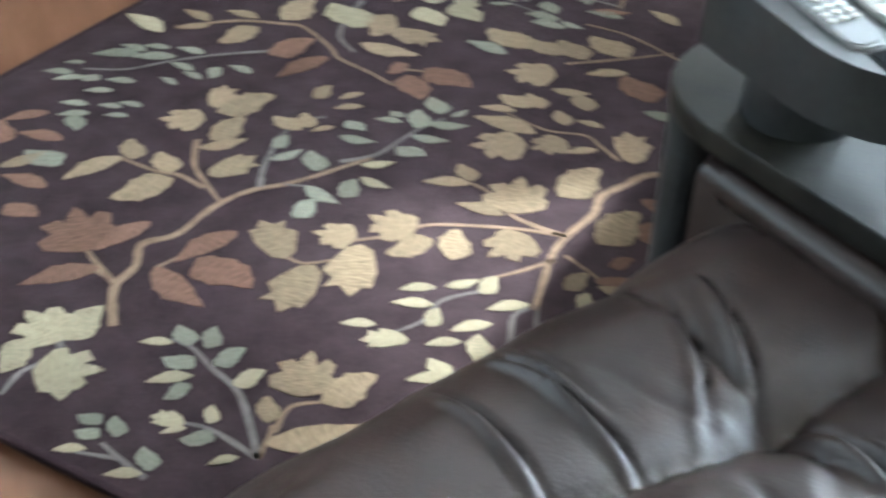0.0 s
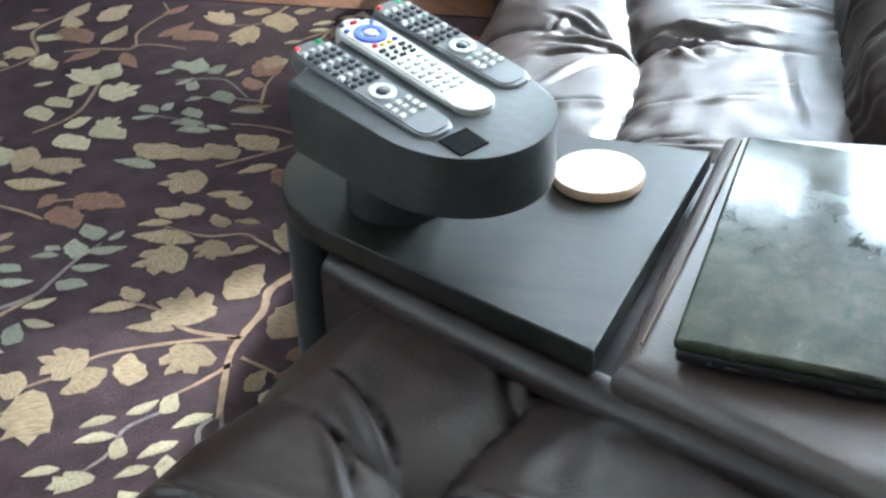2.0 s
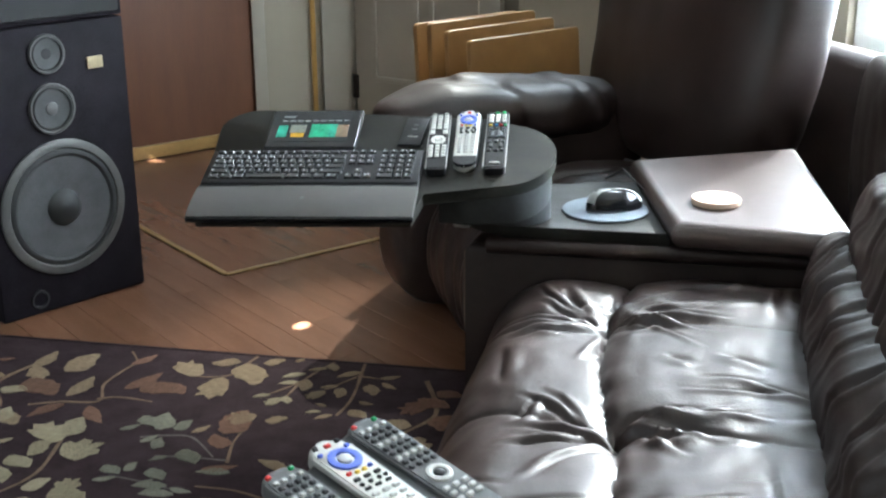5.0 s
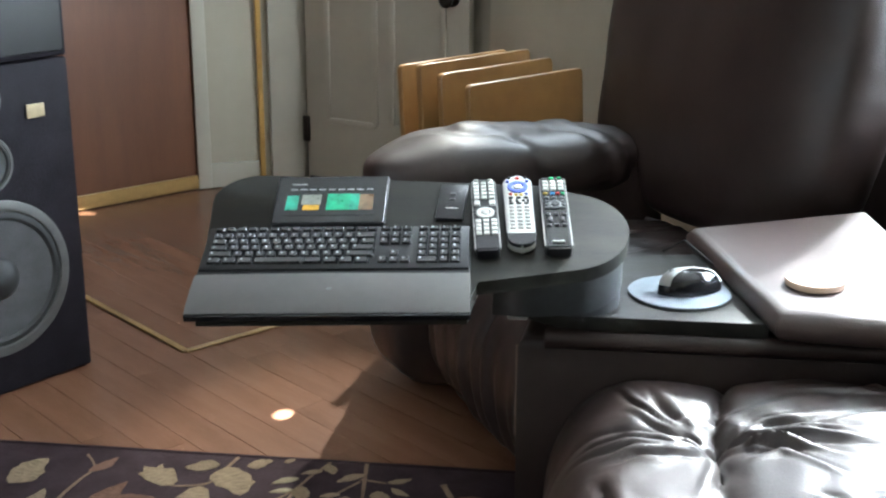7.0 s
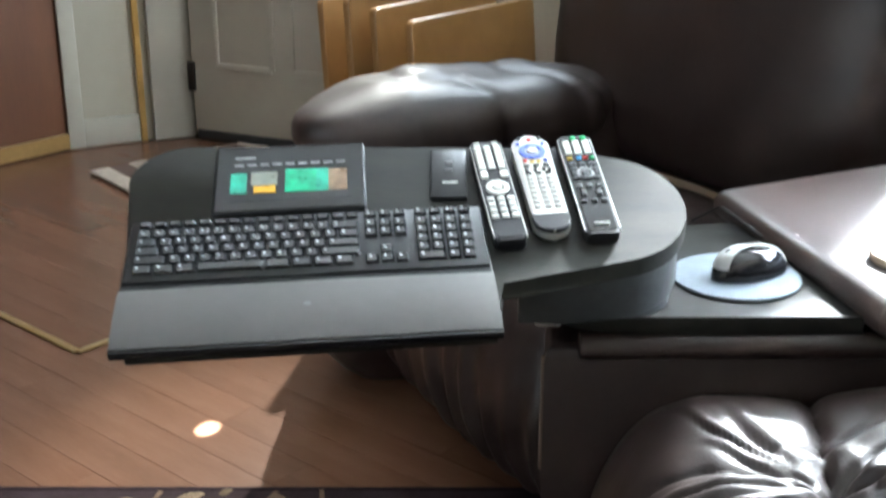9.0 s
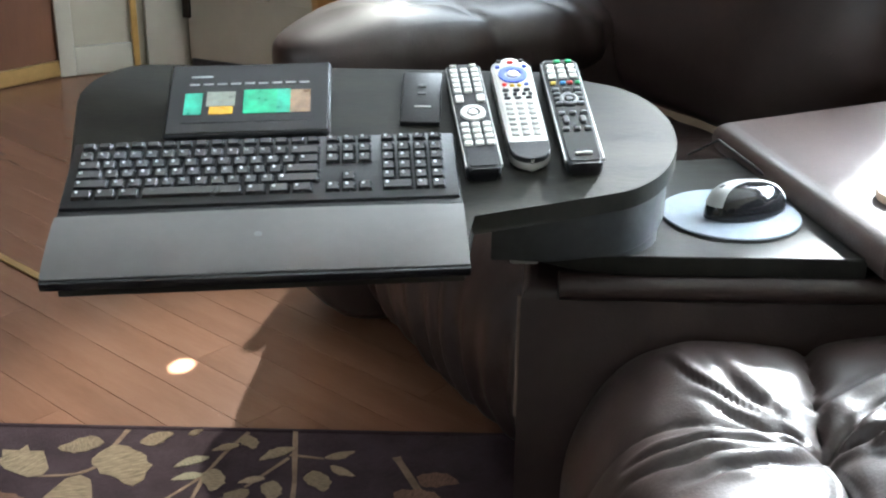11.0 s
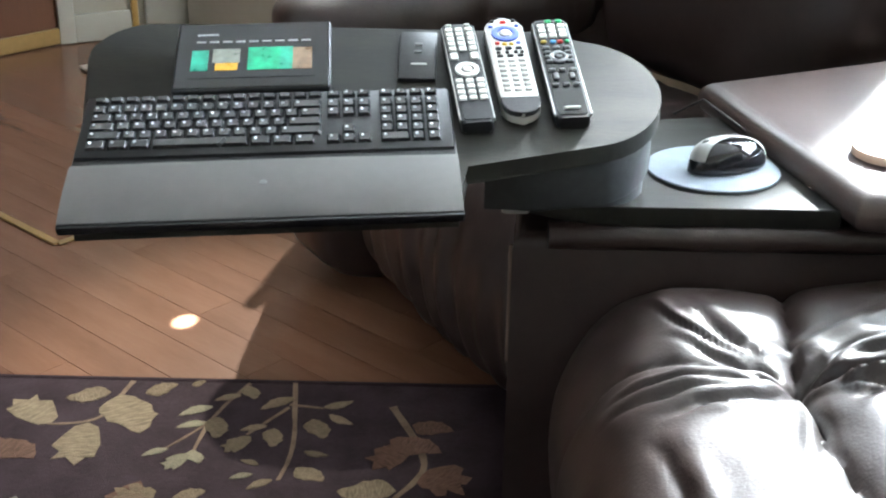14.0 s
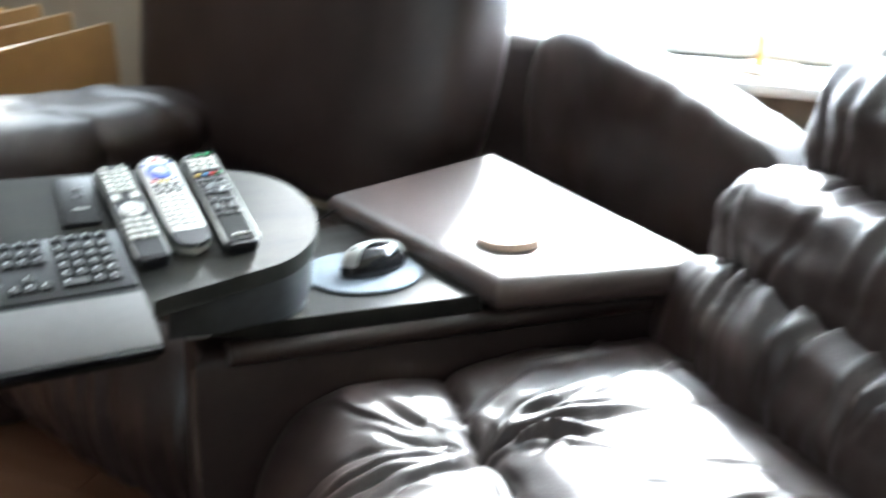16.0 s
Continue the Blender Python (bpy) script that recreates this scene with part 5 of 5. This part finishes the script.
leaves("slim", 2, (-0.827, 1.279, -103, 0.076), (-0.678, 1.187, -148, 0.102), (-0.748, 1.1, -148, 0.041), (-0.736, 1.056, -155, 0.065), (-0.707, 1.055, -137, 0.062), (-0.608, 1.089, -159, 0.062), (-0.621, 1.04, -149, 0.058), (-0.623, 0.975, -158, 0.059), (-0.598, 0.952, -143, 0.063), (-0.562, 1, -160, 0.05), (-0.531, 0.981, -153, 0.047), (-0.533, 1.022, -168, 0.052), (-0.676, 1.202, -176, 0.067), (-0.644, 1.237, -161, 0.06), (-0.61, 1.214, -148, 0.095), (-0.57, 1.254, -174, 0.068))
leaves("slim", 2, (-0.543, 1.184, 176, 0.063), (-0.438, 1.236, 177, 0.063), (-0.507, 1.165, 174, 0.054), (-0.534, 1.121, 169, 0.049), (-0.118, 0.955, -12, 0.086), (-0.217, 0.991, 65, 0.068), (-0.088, 1.227, -162, 0.055), (-0.045, 1.248, 24, 0.078), (-0.022, 1.292, 68, 0.043), (-0.049, 1.193, 16, 0.074), (-0.161, 1.124, 13, 0.074), (-0.05, 1.574, 173, 0.105), (0.279, 1.498, 12, 0.089), (0.357, 1.442, 44, 0.061), (-0.027, 1.78, -171, 0.081), (0.001, 1.749, -172, 0.081))
leaves("slim", 2, (0.084, 1.859, -173, 0.082), (-0.243, 2.007, 43, 0.054), (-0.171, 1.957, 56, 0.053), (-0.081, 1.904, -142, 0.044), (-0.198, 1.775, 26, 0.053), (-0.101, 1.766, 50, 0.052), (-0.072, 1.744, 46, 0.057), (-0.02, 1.773, -8, 0.055))
leaves("slim", 3, (-0.705, 1.285, 166, 0.133), (-0.073, 1.06, 40, 0.064), (-0.052, 1.027, -4, 0.065), (-0.041, 0.515, -151, 0.051), (0.028, 0.474, -137, 0.068), (0.086, 0.388, -132, 0.036), (0.178, 0.38, -130, 0.043), (0, 0.292, -146, 0.046), (0.092, 0.294, -148, 0.052), (-0.093, 0.262, 48, 0.05), (0.216, 0.823, -143, 0.06), (0.227, 0.831, 50, 0.059), (0.235, 0.783, -154, 0.068), (0.186, 0.7, -152, 0.057), (0.358, 0.858, -138, 0.07), (0.331, 0.789, -134, 0.069))
leaves("slim", 3, (0.312, 0.73, -141, 0.057), (0.401, 0.828, 24, 0.062), (0.34, 0.654, -146, 0.07), (0.354, 0.629, -136, 0.036), (0.354, 0.614, -141, 0.046), (-0.498, 1.894, 38, 0.047), (0.088, 2.388, -149, 0.066), (0.089, 2.335, -161, 0.057), (0.039, 2.252, -151, 0.047), (0.188, 2.185, -159, 0.04))

# outer sprigs
BIG, SMALL = ["oval", "ragged", "slim", "lobed"], ["slim", "oval"]
branch([(0.40, 2.40), (0.46, 2.22), (0.40, 2.08), (0.46, 1.92)], 0.09, BIG, [1, 0], 0.085)
branch([(-0.60, 2.36), (-0.66, 2.20), (-0.58, 2.05), (-0.66, 1.90)], 0.09, BIG, [0, 3], 0.08)
branch([(-0.70, 1.85), (-0.60, 1.72), (-0.66, 1.58)], 0.065, SMALL, [2], 0.045, mat=STEM_GREY)
branch([(-0.55, 0.34), (-0.62, 0.50), (-0.56, 0.64), (-0.66, 0.78)], 0.09, BIG, [1, 0], 0.085)
branch([(0.40, 0.55), (0.46, 0.42), (0.52, 0.34)], 0.085, BIG, [3, 0], 0.08)

# ---- floor planks, askew to the sofa, with pale inlay lines ----
INLAY_AT = Vector((-0.395, 3.094, 0))
pw, ends = 0.095, random.Random(3)
plank_mesh = {}
for i in range(-26, 30):
    off = i * pw + pw / 2
    p = -4.6 + ends.uniform(0, 1.2)
    while p < 4.6:
        ln = ends.choice((1.2, 1.2, 0.8))
        c = INLAY_AT - V * (p + ln / 2) + U * off
        near = -2.6 < c.x < 1.0 and 1.9 < c.y < 5.6
        inside = near and (c - Vector((-0.9, 4.835, 0))).dot(Vector((-0.75, 0.66, 0))) < 0.75
        if inside:
            if ln not in plank_mesh:
                plank_mesh[ln] = finish(box((0, 0, -0.0065), (ln - 0.0008, pw - 0.0012, 0.011)), FLOOR_WOOD, "plank")
            part("plank", plank_mesh[ln], None, floor, m=frame_m((c.x, c.y, -0.002), -V))
        p += ln
bm = bmesh.new()
box((0, 0, -0.009), (13, 13, 0.006), bm=bm)
solid("floor_rest", bm, FLOOR_WOOD, "honey brown laminate floor", "floor", "structure", frame_m((0.5, 0.5, -0.003), -V))
for way, ln in ((V, 2.2), (U, 2.6)):
    d = thing("floor_inlay", frame_m(INLAY_AT, way), "pale oak inlay line in the floor", "floor inlay", kind="structure")
    part("strip", box((ln / 2, 0, 0.0005), (ln, 0.020, 0.004), 0.001, 1), INLAY, d)

# ---- candlestick on the window sill ----
stick = thing("candlestick", pose(2.0, 2.815, WIN_Z0, rz=20), "beige square-footed candlestick with brass stem on the window sill", "candlestick")
part("foot", box((0, 0, 0.006), (0.15, 0.11, 0.012), 0.004, 2), MAT_CREAM, stick)
part("stem", lathe([(0, 0.012), (0.024, 0.012), (0.014, 0.022), (0.008, 0.04), (0.010, 0.12), (0.007, 0.20), (0.012, 0.24), (0.018, 0.25), (0.018, 0.265), (0, 0.265)], 20), GOLD, stick, "slim brass stem")
